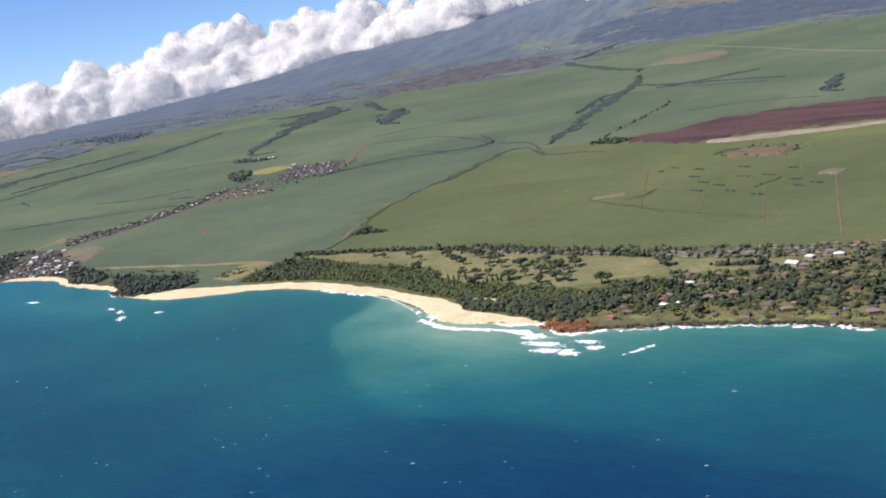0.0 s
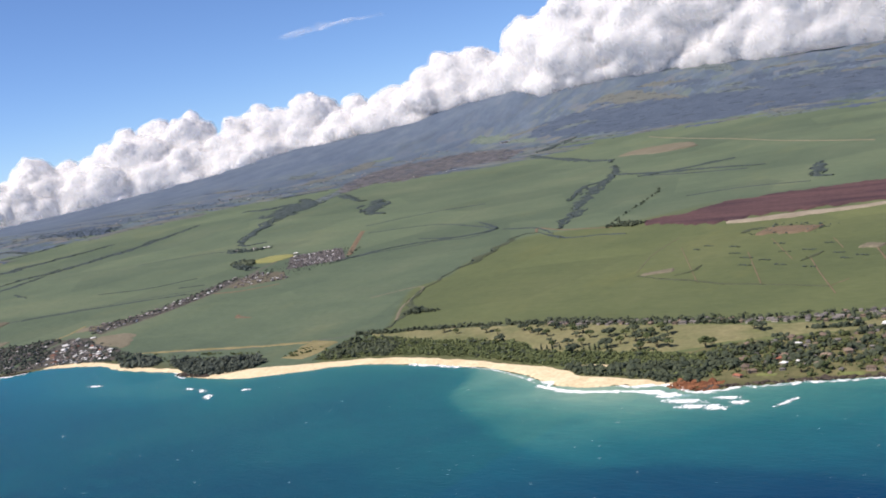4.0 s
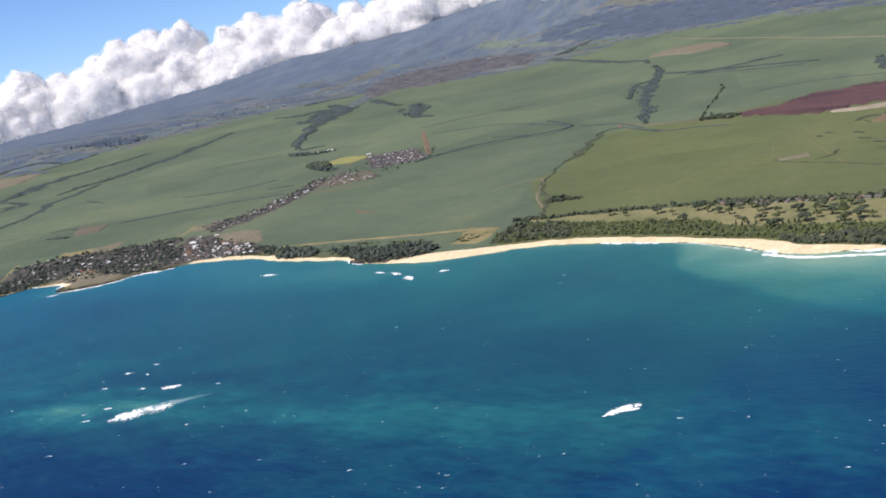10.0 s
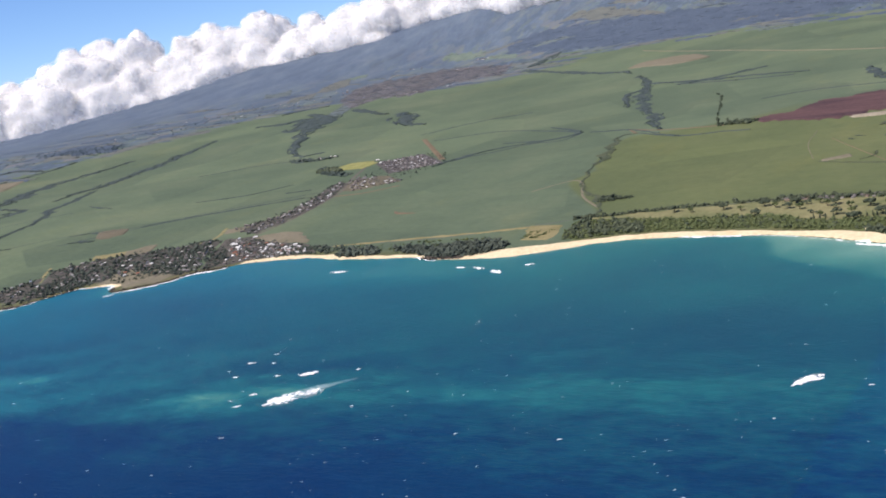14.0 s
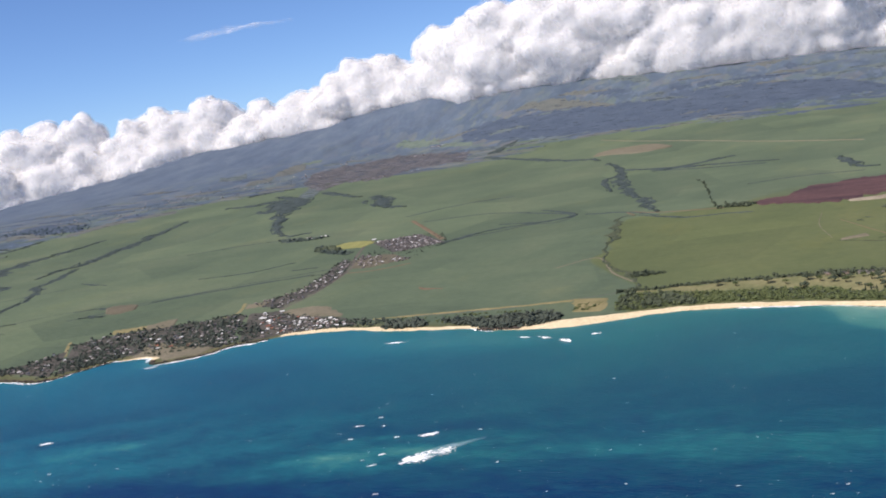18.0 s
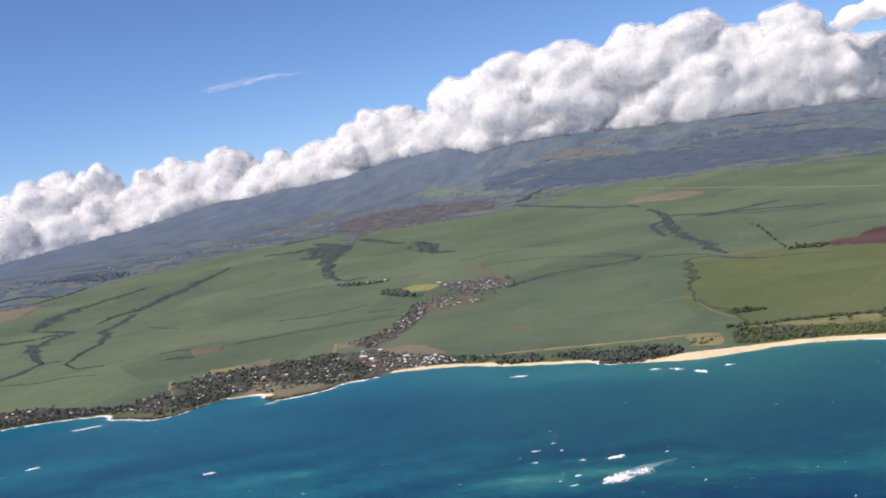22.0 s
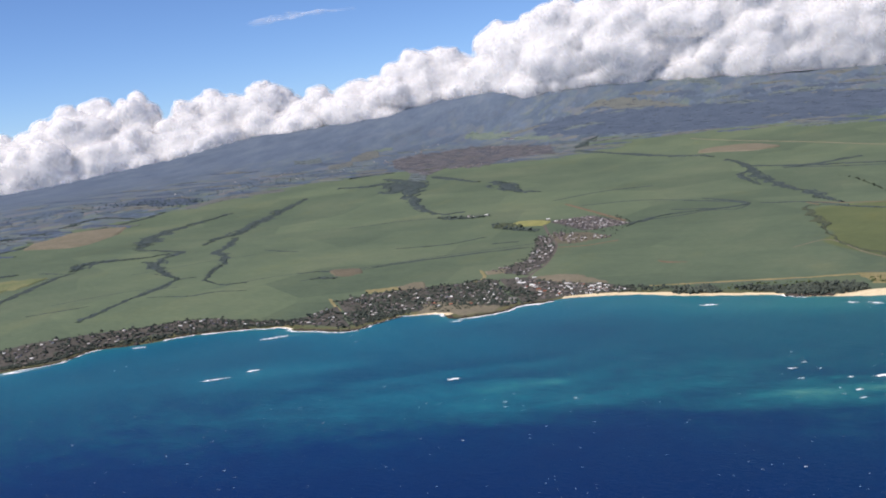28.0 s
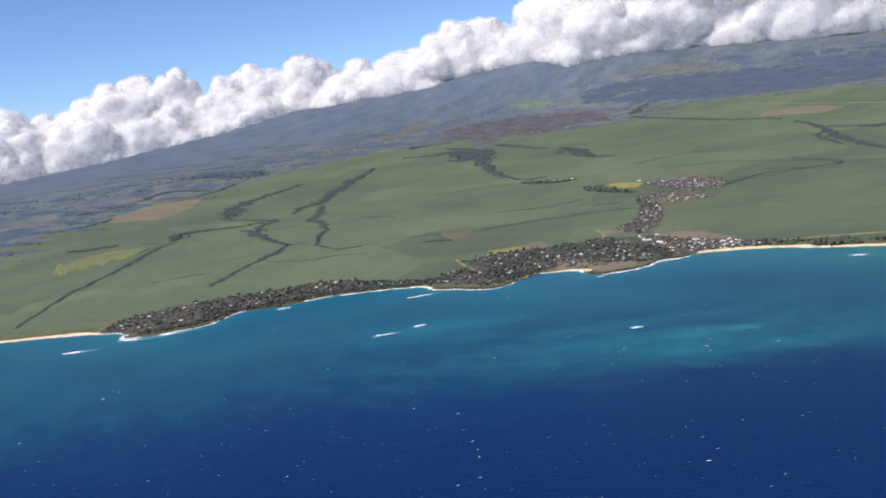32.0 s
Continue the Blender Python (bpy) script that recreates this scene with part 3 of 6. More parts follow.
# sand carried out from the beach, with a clear seaward rim
rim = curve([(1.80, .12), (1.89, -.05), (1.93, -.16), (2.05, -.265), (2.257, -.401), (2.423, -.474), (2.52, -.476), (2.62, -.445), (2.75, -.437), (2.93, -.449), (3.8, -.50)], 120)
milky, to_rim = np.zeros(sx.shape, bool), np.full(sx.shape, 1e9)
lagoon = np.vstack([rim, [(3.8, 2), (1.8, 2)]])
for i in range(len(lagoon)):
    p, q = lagoon[i], lagoon[(i + 1) % len(lagoon)]
    if p[1] != q[1]:
        milky ^= ((p[1] > sy) != (q[1] > sy)) & (sx < (q[0] - p[0]) * (sy - p[1]) / (q[1] - p[1]) + p[0])
    if i < len(rim) - 1:
        to_rim = np.minimum(to_rim, np.hypot(sx - (p[0] + q[0]) / 2, sy - (p[1] + q[1]) / 2))
milk = np.clip(np.where(milky, to_rim, -to_rim) / .05 + .4 + 2 * wob, 0, 1)
shallow = shallow + milk * milk * (3 - 2 * milk) * (.13 + .09 * np.exp(-ss / .16)) * np.where(sx > 2.6, np.exp(-((sx - 2.6) / .4) ** 2) * .7 + .3, 1)
reef = np.random.default_rng(12)
for k in range(80):
    cx, cy = (.55, -1.20) + reef.normal(0, 1, 2) * (.65, .13)
    shallow = shallow + reef.uniform(-.10, .13) * blob(sx + wob, sy + wob, cx, cy, reef.uniform(.05, .18), reef.uniform(.02, .045), 24)
sea = sheet("sea", sx, sy, np.zeros(sx.shape), M_SEA, (("shallow", shallow), ("reef", np.exp(-((ss - 1.15) / .38) ** 2)), ("murk", np.clip((sx - .1) / 1.3, 0, 1) * (1 - .85 * deep) * np.where(sx > 2.3, np.clip(1.5 - .5 * (ss + .4) / .5, .4, 1), 1))))
tagged(sea, "deep blue sea with turquoise shoals under small waves", "water", kind="structure")
outer = sheet("sea_far", *np.meshgrid(np.linspace(-40, 40, 9), np.linspace(-40, 1, 9)), np.full((9, 9), -.0012), M_SEA, (("shallow", np.full((9, 9), .09)), ("reef", np.zeros((9, 9))), ("murk", np.zeros((9, 9)))))
tagged(outer, "open dark blue sea reaching to the horizon", "water", kind="structure")

# ---------------------------------------------------------------- beach, fields, roads
BEACH_TOP = [(-.02, .03), (.15, .08), (.35, .07), (.51, .035), (.75, .02), (.90, .01), (.98, .03), (1.10, .055), (1.29, .115), (1.45, .16), (1.68, .155), (1.84, .125), (2.0, .092), (2.10, .062), (2.17, .022), (2.27, .010), (2.41, -.008)]
BEACH_LOW = [(-.02, -.03), (.25, .035), (.46, -.01), (.78, -.02), (.85, -.05), (.96, -.065), (1.11, -.065), (1.2, -.025), (1.34, .064), (1.49, .106), (1.72, .098), (1.9, .070), (2.06, .002), (2.17, -.060), (2.30, -.047), (2.41, -.025)]
tagged(patch("beach", [(x, y - .007) for x, y in BEACH_LOW], BEACH_TOP, M_SAND, .10, 300, 10, .004), "long pale golden sand beach", "beach", kind="structure")
tagged(patch("sand_clearing", [(2.09, .072), (2.15, .078), (2.24, .078)], [(2.08, .092), (2.15, .10), (2.24, .098)], M_SAND, .3, 40, 6, .003), "strip of sand behind low trees", "beach", kind="structure")
tagged(patch("small_beach", [(-1.01, -.512), (-.95, -.503), (-.89, -.538)], [(-1.0, -.482), (-.95, -.478), (-.89, -.505)], M_SAND, .12, 40, 6, .003), "small pale sand cove beach", "beach", kind="structure")
tagged(patch("cove_beach", [(-2.6, -1.45), (-2.13, -1.245), (-1.95, -1.20)], [(-2.6, -1.39), (-2.13, -1.20), (-1.95, -1.165)], M_SAND, .3, 60, 6, .003), "narrow sand beach under a low bank", "beach", kind="structure")
tagged(patch("town_beach", [(-.52, -.31), (-.40, -.27), (-.34, -.31)], [(-.50, -.28), (-.40, -.235), (-.33, -.27)], M_SAND, .3, 40, 6, .003), "short strip of tan sand", "beach", kind="structure")
GOLF_UP = [(1.17, .41), (1.39, .45), (1.69, .475), (1.87, .48), (2.08, .44), (2.31, .425), (2.52, .42), (2.68, .425)]
GOLF_LOW = [(1.20, .38), (1.51, .32), (1.79, .30), (1.94, .20), (2.14, .20), (2.29, .19), (2.38, .27), (2.55, .33), (2.68, .36)]
tagged(patch("golf_course", GOLF_LOW, GOLF_UP, M_LAWN, .3, 200, 20, .008), "dry yellow-green golf course grass", "golf course", kind="structure")
tagged(patch("red_field", [(1.27, 1.97), (1.51, 1.90), (1.67, 1.89), (1.72, 1.96), (1.82, 2.01), (1.96, 2.05), (2.11, 2.09), (2.4, 2.24)], [(1.20, 2.09), (1.32, 2.17), (1.38, 2.37), (1.43, 2.50), (1.55, 2.58), (1.70, 2.64), (1.88, 2.72), (2.25, 2.9)], M_RED, .9, 140, 20, .028), "bare ploughed field of dark red soil", "field", kind="structure")
tagged(patch("pale_yard", [(1.68, 1.85), (1.84, 1.87), (1.99, 1.92), (2.13, 1.98), (2.3, 2.08)], [(1.65, 1.90), (1.75, 1.94), (1.90, 2.0), (2.09, 2.04), (2.28, 2.13)], M_PALE, 1.1, 60, 6, .006), "pale gravel strip beside the red field", "field", kind="structure")
tagged(patch("fallow_field", [(-.91, 5.59), (-.74, 5.52), (-.41, 5.27), (-.19, 5.48)], [(-.95, 5.80), (-.85, 6.02), (-.50, 6.03), (-.20, 5.58)], M_BROWN, 2.0, 60, 14, .012), "tan fallow field among green cane", "field", kind="structure")
tagged(patch("ball_field", [(-1.06, 1.84), (-.96, 1.77), (-.82, 1.78)], [(-1.05, 1.97), (-.96, 2.02), (-.83, 1.95)], M_YELLOW, .7, 50, 10, .006), "bright yellow-green mown field by the upper town", "field", kind="structure")
tagged(patch("bare_triangle", [(-.28, .34), (-.12, .27), (.08, .26)], [(-.28, .41), (-.14, .46), (.06, .30)], M_BROWN, .4, 60, 8, .008), "brown bare lot at the edge of town", "field", kind="structure")
tagged(patch("dry_meadow", [(1.17, .13), (1.145, .25), (1.12, .33)], [(1.06, .14), (1.01, .26), (.97, .345)], M_MEADOW, .35, 40, 10, .006), "dry yellow meadow behind the beach", "field", kind="structure")
tagged(patch("grass_strip", [(.26, .175), (.58, .225), (.83, .262), (1.0, .30)], [(.26, .195), (.58, .25), (.83, .29), (1.0, .345)], M_MEADOW, .35, 80, 6, .006), "strip of dry grass between cane and trees", "field", kind="structure")
tagged(patch("meadow_lot", [(-.90, .03), (-.74, .17)], [(-.96, .10), (-.76, .26)], M_MEADOW, .5, 30, 6, .006), "dry yellow lot among dark trees", "field", kind="structure")
tagged(patch("point_grass", [(-.50, -.27), (-.36, -.27), (-.28, -.32), (-.18, -.24)], [(-.52, -.14), (-.40, -.10), (-.28, -.12), (-.20, -.14)], M_BROWN, .4, 60, 10, .008), "dry brown grass on a low point", "field", kind="structure")
M_CANEDRY = earthy("yellowing_cane", (.125, .150, .070), (.175, .180, .088), .03, .95, .3)
# slope grasses, greyed and blued in their colour to stand for haze
M_HAZEBRIGHT = broken("bright_pasture_hazed", (.108, .146, .124), (.146, .180, .146), .03, .36)
M_HAZEPASTURE = broken("upland_grass_hazed", (.094, .120, .128), (.124, .150, .150), .03, .42)
M_HAZETAN = broken("dry_hill_grass_hazed", (.104, .116, .112), (.136, .142, .130), .03, .38)
M_LOT = earthy("bare_brown_lot", (.105, .098, .070), (.150, .128, .090), .05, .95, .15)


def upland_pasture(la, lb, mat=M_HAZEPASTURE):
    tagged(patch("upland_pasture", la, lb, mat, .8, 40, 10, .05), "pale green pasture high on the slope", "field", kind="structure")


upland_pasture([(-4.70, 8.59), (-4.31, 8.40), (-3.89, 8.30)], [(-4.73, 8.75), (-4.45, 8.78), (-4.08, 8.66)], M_HAZEBRIGHT)
upland_pasture([(-3.75, 8.02), (-3.15, 7.71)], [(-3.83, 8.26), (-3.28, 8.01)], M_HAZEBRIGHT)
upland_pasture([(-5.29, 6.74), (-5.10, 6.75), (-5.15, 7.18)], [(-5.52, 7.14), (-5.58, 7.54), (-5.43, 7.64)], M_HAZETAN)
upland_pasture([(-4.99, 5.85), (-5.01, 6.35)], [(-5.41, 6.45), (-5.32, 6.85)], M_HAZETAN)
upland_pasture([(-5.43, 7.50), (-5.26, 7.70)], [(-5.52, 7.68), (-5.42, 7.96)], M_HAZEBRIGHT)
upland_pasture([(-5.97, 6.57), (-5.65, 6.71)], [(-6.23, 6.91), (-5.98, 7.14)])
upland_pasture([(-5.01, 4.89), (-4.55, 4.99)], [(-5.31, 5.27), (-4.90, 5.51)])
upland_pasture([(-4.04, 4.88), (-3.77, 5.12)], [(-4.48, 5.59), (-4.20, 5.74)], M_HAZETAN)
upland_pasture([(-3.22, 9.10), (-2.49, 8.80), (-1.62, 8.65)], [(-3.08, 9.30), (-2.63, 9.24), (-1.91, 8.87)], M_HAZETAN)
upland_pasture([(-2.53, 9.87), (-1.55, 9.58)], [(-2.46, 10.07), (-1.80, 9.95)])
upland_pasture([(-5.16, 2.59), (-4.87, 2.94)], [(-5.04, 2.78), (-5.10, 3.20)], M_HAZETAN)
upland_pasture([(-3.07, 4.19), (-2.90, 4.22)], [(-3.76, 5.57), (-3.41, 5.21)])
tagged(patch("dry_field", [(-3.10, -.40), (-3.06, -.26), (-2.99, .05)], [(-3.37, -.12), (-3.33, .17), (-3.11, .33)], M_CANEDRY, 1.2, 60, 10, .035), "yellowing cane field on the slope", "field", kind="structure")
tagged(patch("dry_field", [(-4.32, 1.15), (-3.95, 1.30), (-4.11, 1.83)], [(-4.46, 1.37), (-4.58, 1.88), (-4.35, 2.18)], M_BROWN, 1.4, 40, 10, .008), "tan fallow field on the slope", "field", kind="structure")
tagged(patch("dry_field", [(-4.44, 2.93), (-4.42, 3.47), (-4.33, 3.75), (-4.16, 3.92)], [(-4.56, 3.03), (-4.61, 3.66), (-4.50, 3.94), (-4.35, 4.14)], M_HAZETAN, .9, 40, 10, .01), "narrow tan field on the slope", "field", kind="structure")
tagged(patch("bare_patch", [(1.75, 1.03), (1.85, 1.07)], [(1.74, 1.07), (1.82, 1.14)], M_BROWN, .6, 20, 6, .004), "bare tan patch at the bend of a track", "field", kind="structure")
tagged(patch("quarry", [(1.89, 1.59), (1.98, 1.57), (2.09, 1.59)], [(1.90, 1.69), (1.99, 1.73), (2.10, 1.68)], M_DIRT, 1.0, 40, 10, .016), "scraped reddish quarry floor in the cane", "quarry", kind="structure")
tagged(patch("pit_floor", [(2.34, 1.27), (2.41, 1.25)], [(2.35, 1.33), (2.42, 1.31)], M_BROWN, 1.0, 20, 8, .008), "small bare pit beside a track", "pit", kind="structure")


def track(name, pts, half, mat, label):
    kind = "road" if "road" in name or "track" in name else "ditch"
    tagged(ribbon(name, pts, half, mat, .10 + .0006 * K * max(0, pts[0][1])), label, kind, kind="structure")


track("main_road", [(-.10, .0), (-.26, .20), (-.33, .45), (-.36, .69), (-.46, 1.06), (-.55, 1.28), (-.67, 1.49), (-.93, 2.03)], .009, M_ROAD, "brown dusty road through the town")
track("coast_road", [(-2.3, -1.13), (-1.9, -1.04), (-1.62, -.80), (-1.38, -.52), (-1.0, -.42), (-.8, -.40), (-.6, -.2), (-.3, .05), (-.10, .12), (.3, .19), (.72, .235), (1.0, .34), (1.2, .43), (1.7, .485), (2.3, .470), (2.9, .50)], .004, M_ASPHALT, "grey coast road behind the houses")
track("dirt_track", [(-.38, 1.90), (-1.03, 2.69)], .016, M_DIRT, "broad reddish dirt strip beside the upper town")
track("dirt_track", [(-1.30, 6.89), (-.26, 6.01), (.51, 5.29), (1.4, 4.6)], .004, M_BROWN, "pale road across the upper fields")
track("dirt_track", [(.60, 2.16), (.52, 2.30), (.75, 2.15), (1.09, 2.02)], .008, M_DIRT, "reddish track across the cane")
track("dirt_track", [(.14, .74), (.19, .70), (.28, .69)], [.004, .02, .004], M_DIRT, "bare red spot in the cane")
track("dirt_track", [(.66, .95), (.79, 1.10), (.97, .78), (1.12, .58)], .006, M_BROWN, "tan track beside the gully")
track("dirt_track", [(-.46, 1.10), (-.33, 1.15), (-.22, 1.28)], .012, M_DIRT, "bare earth along the edge of the cane")
track("field_line", [(-1.39, .24), (-1.15, .62), (-.66, 1.10)], .006, M_DITCH, "dark ditch between cane fields")
track("field_line", [(-1.28, .52), (-1.06, .80), (-.63, 1.22)], .005, M_DITCH, "dark ditch between cane fields")
track("field_line", [(-.35, 1.82), (-.11, 2.04), (.0, 2.17), (.16, 2.19), (.20, 2.34)], .008, M_DITCH, "dark ditch between cane fields")
track("field_line", [(-2.35, -.35), (-2.15, -.05), (-1.95, .05)], .006, M_DITCH, "dark ditch between cane fields")
track("field_line", [(-1.75, .02), (-1.62, .30), (-1.50, .42)], .005, M_DITCH, "dark ditch between cane fields")
track("field_line", [(-2.55, .35), (-2.35, .75), (-2.2, .95)], .006, M_DITCH, "dark ditch between cane fields")
track("field_line", [(-.9, 2.6), (-.55, 2.75), (-.2, 2.65)], .008, M_DITCH, "dark ditch between cane fields")
track("field_line", [(-1.2, 2.9), (-1.0, 3.3), (-.7, 3.5)], .010, M_DITCH, "dark ditch between cane fields")
track("field_line", [(-2.2, 1.9), (-1.9, 2.15), (-1.7, 2.2)], .006, M_DITCH, "dark ditch between cane fields")
track("field_line", [(1.0, 2.9), (1.25, 3.0), (1.6, 2.95)], .010, M_DITCH, "dark ditch between cane fields")
track("field_line", [(.07, 4.13), (.45, 4.01), (.9, 3.9)], .014, M_DITCH, "dark ditch between cane fields")
RED_TRACK = "narrow reddish dirt track between cane fields"
track("dirt_track", [(1.69, 1.45), (2.01, .90)], .0014, M_DIRT, RED_TRACK)
track("dirt_track", [(1.99, 1.31), (2.22, .85)], .0018, M_DIRT, RED_TRACK)
track("dirt_track", [(1.99, 1.51), (2.19, 1.16)], .0014, M_DIRT, RED_TRACK)
track("dirt_track", [(2.23, 1.19), (2.36, .92), (2.47, .70)], .0020, M_DIRT, RED_TRACK)
track("dirt_track", [(2.38, 1.32), (2.42, 1.22), (2.56, .90), (2.69, .61)], .0030, M_DIRT, RED_TRACK)
track("dirt_track", [(1.71, 1.09), (1.62, 1.38), (1.59, 1.64)], .0016, M_BROWN, "faint tan track along a cane field")
track("dirt_track", [(2.43, .79), (2.45, .86)], .0022, M_DIRT, RED_TRACK)
track("dirt_track", [(2.21, 1.46), (2.30, 1.28)], .0016, M_DIRT, RED_TRACK)
track("grass_track", [(-1.02, -.07), (-.94, -.16), (-.85, -.25)], .009, M_MEADOW, "pale yellow grass track beside the houses")
track("grass_track", [(-.61, .53), (-.52, .38), (-.52, .28)], .009, M_MEADOW, "pale yellow grass track beside the houses")
tagged(patch("bare_lot", [(-1.39, .47), (-1.37, .55), (-1.25, .54)], [(-1.27, .35), (-1.20, .37), (-1.18, .45)], M_LOT, .8, 30, 8, .012), "brown bare ground beside a copse", "field", kind="structure")
tagged(patch("bare_lot", [(-.84, .17), (-.82, .25), (-.77, .29)], [(-.79, .11), (-.72, .12), (-.67, .14)], M_BROWN, .6, 30, 8, .008), "tan bare lot above the houses", "field", kind="structure")
tagged(patch("bare_lot", [(-.59, .52), (-.49, .56)], [(-.53, .43), (-.46, .47)], M_BROWN, .6, 30, 8, .008), "tan bare lot above the houses", "field", kind="structure")
tagged(patch("bare_lot", [(-.61, -.07), (-.49, -.05), (-.33, -.06)], [(-.50, -.20), (-.36, -.22), (-.24, -.20)], M_BROWN, .42, 40, 8, .012), "brown school ground near the point", "field", kind="structure")
tagged(patch("bare_upland", [(-4.02, 5.60), (-3.15, 4.62), (-3.17, 5.06), (-2.79, 5.20), (-2.96, 6.05), (-2.50, 6.26)], [(-4.74, 6.77), (-4.74, 7.25), (-4.55, 7.45), (-4.33, 7.90), (-3.82, 7.72), (-2.95, 7.26)], M_HAZESOIL, 1.2, 90, 20, .10), "brownish bare land above the cane", "field", kind="structure")
tagged(patch("upland_wood_hazed", [(-3.83, 8.70), (-2.88, 8.95), (-1.49, 8.80), (-.84, 9.1), (.6, 9.0)], [(-3.43, 8.06), (-1.56, 7.51), (-.24, 7.59), (.35, 7.95), (1.4, 8.2)], M_HAZEFOREST, .9, 80, 16, .06), "dark forest belt on the mountain", "forest", kind="structure")
tagged(patch("upland_wood_hazed", [(-5.43, 3.27), (-5.7, 3.75), (-4.96, 3.52)], [(-5.42, 3.08), (-4.89, 3.05), (-4.59, 3.21)], M_HAZEFOREST, .9, 50, 12, .03), "dark wooded hill on the slope", "forest", kind="structure")


def town_ground(la, lb):
    tagged(patch("town_ground", la, lb, M_GARDEN if la[0][0] > 2 else M_STREET if la[0][1] > 1.9 else M_TOWN, .28, 120, 16, .01), "earth, lawns and yards between the houses", "ground", kind="structure")


town_ground([(-0.13, -0.1), (-0.04, -0.04), (0.05, 0.05), (0.26, 0.1)], [(-0.45, 0.36), (-0.32, 0.4), (-0.2, 0.32), (0.1, 0.24)])
town_ground([(-0.62, -0.5), (-0.56, -0.28), (-0.4, -0.21), (-0.14, -0.18)], [(-0.97, -0.1), (-0.88, 0.06), (-0.68, 0.2), (-0.45, 0.36)])
town_ground([(-1.98, -1.16), (-1.75, -1.2), (-1.56, -1.05), (-1.56, -0.86), (-1.32, -0.6), (-1.0, -0.46), (-0.62, -0.52)], [(-1.98, -1.1), (-1.86, -0.88), (-1.68, -0.72), (-1.5, -0.58), (-1.37, -0.45), (-0.98, -0.4), (-0.92, -0.16)])
town_ground([(-.86, 1.94), (-.76, 2.06), (-.66, 2.14)], [(-.49, 1.57), (-.40, 1.68), (-.30, 1.80)])
tagged(patch("bare_lot", [(-.66, 1.50), (-.48, 1.55)], [(-.49, 1.16), (-.27, 1.37)], M_LOT, .3, 50, 12, .016), "brown bare lots between houses", "ground", kind="structure")
town_ground([(-0.34, 0.42), (-0.36, 0.69), (-0.46, 1.06), (-0.62, 1.4)], [(-0.56, 0.5), (-0.5, 0.76), (-0.58, 1.06), (-0.72, 1.45)])
town_ground([(2.42, -0.02), (2.55, 0.01), (2.73, 0.06), (3.0, 0.12), (3.4, 0.16)], [(2.3, 0.18), (2.4, 0.27), (2.58, 0.34), (2.75, 0.62), (3.2, 0.7)])
for x, y, w in ((2.56, .040, .022), (2.71, .062, .026), (2.79, .075, .022), (2.86, .105, .022), (2.93, .11, .02)):
    tagged(patch("lawn", [(x - w, y - .008), (x + w, y - .004)], [(x - w, y + .010), (x + w, y + .016)], M_LAWNGREEN, .5, 12, 6, .003), "bright green lawn before a beach house", "lawn", kind="structure")

# the ragged border of cane and upland
lot = np.random.default_rng(23)
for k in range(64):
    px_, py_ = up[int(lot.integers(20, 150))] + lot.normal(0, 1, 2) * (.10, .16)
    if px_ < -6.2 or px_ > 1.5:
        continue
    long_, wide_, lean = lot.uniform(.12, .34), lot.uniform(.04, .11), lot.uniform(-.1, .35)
    cover_, what = ((M_HAZEFOREST, "dark wood at the edge of the cane"), (M_HAZEFOREST, "dark wood at the edge of the cane"), (M_HAZEPASTURE, "pale pasture at the edge of the cane"), (M_HAZETAN, "dry plot at the edge of the cane"))[int(lot.integers(0, 4))]
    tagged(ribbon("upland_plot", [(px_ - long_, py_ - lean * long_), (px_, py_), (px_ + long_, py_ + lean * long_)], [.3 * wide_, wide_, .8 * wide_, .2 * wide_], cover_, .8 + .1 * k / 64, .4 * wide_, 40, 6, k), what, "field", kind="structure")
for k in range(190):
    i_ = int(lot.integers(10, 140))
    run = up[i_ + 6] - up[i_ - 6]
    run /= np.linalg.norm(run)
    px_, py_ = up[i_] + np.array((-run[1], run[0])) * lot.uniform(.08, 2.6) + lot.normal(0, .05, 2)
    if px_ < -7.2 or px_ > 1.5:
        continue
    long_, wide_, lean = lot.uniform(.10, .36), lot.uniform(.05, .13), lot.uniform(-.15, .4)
    cover_, what = ((M_HAZEFOREST, "dark wood on the upper slope"), (M_HAZEFOREST, "dark wood on the upper slope"), (M_HAZEPASTURE, "pale pasture on the upper slope"), (M_HAZETAN, "dry grass on the upper slope"))[int(lot.integers(0, 4))]
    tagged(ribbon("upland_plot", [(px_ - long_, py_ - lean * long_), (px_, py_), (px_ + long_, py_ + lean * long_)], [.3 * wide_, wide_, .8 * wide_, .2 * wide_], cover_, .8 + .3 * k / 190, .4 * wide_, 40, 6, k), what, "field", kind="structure")

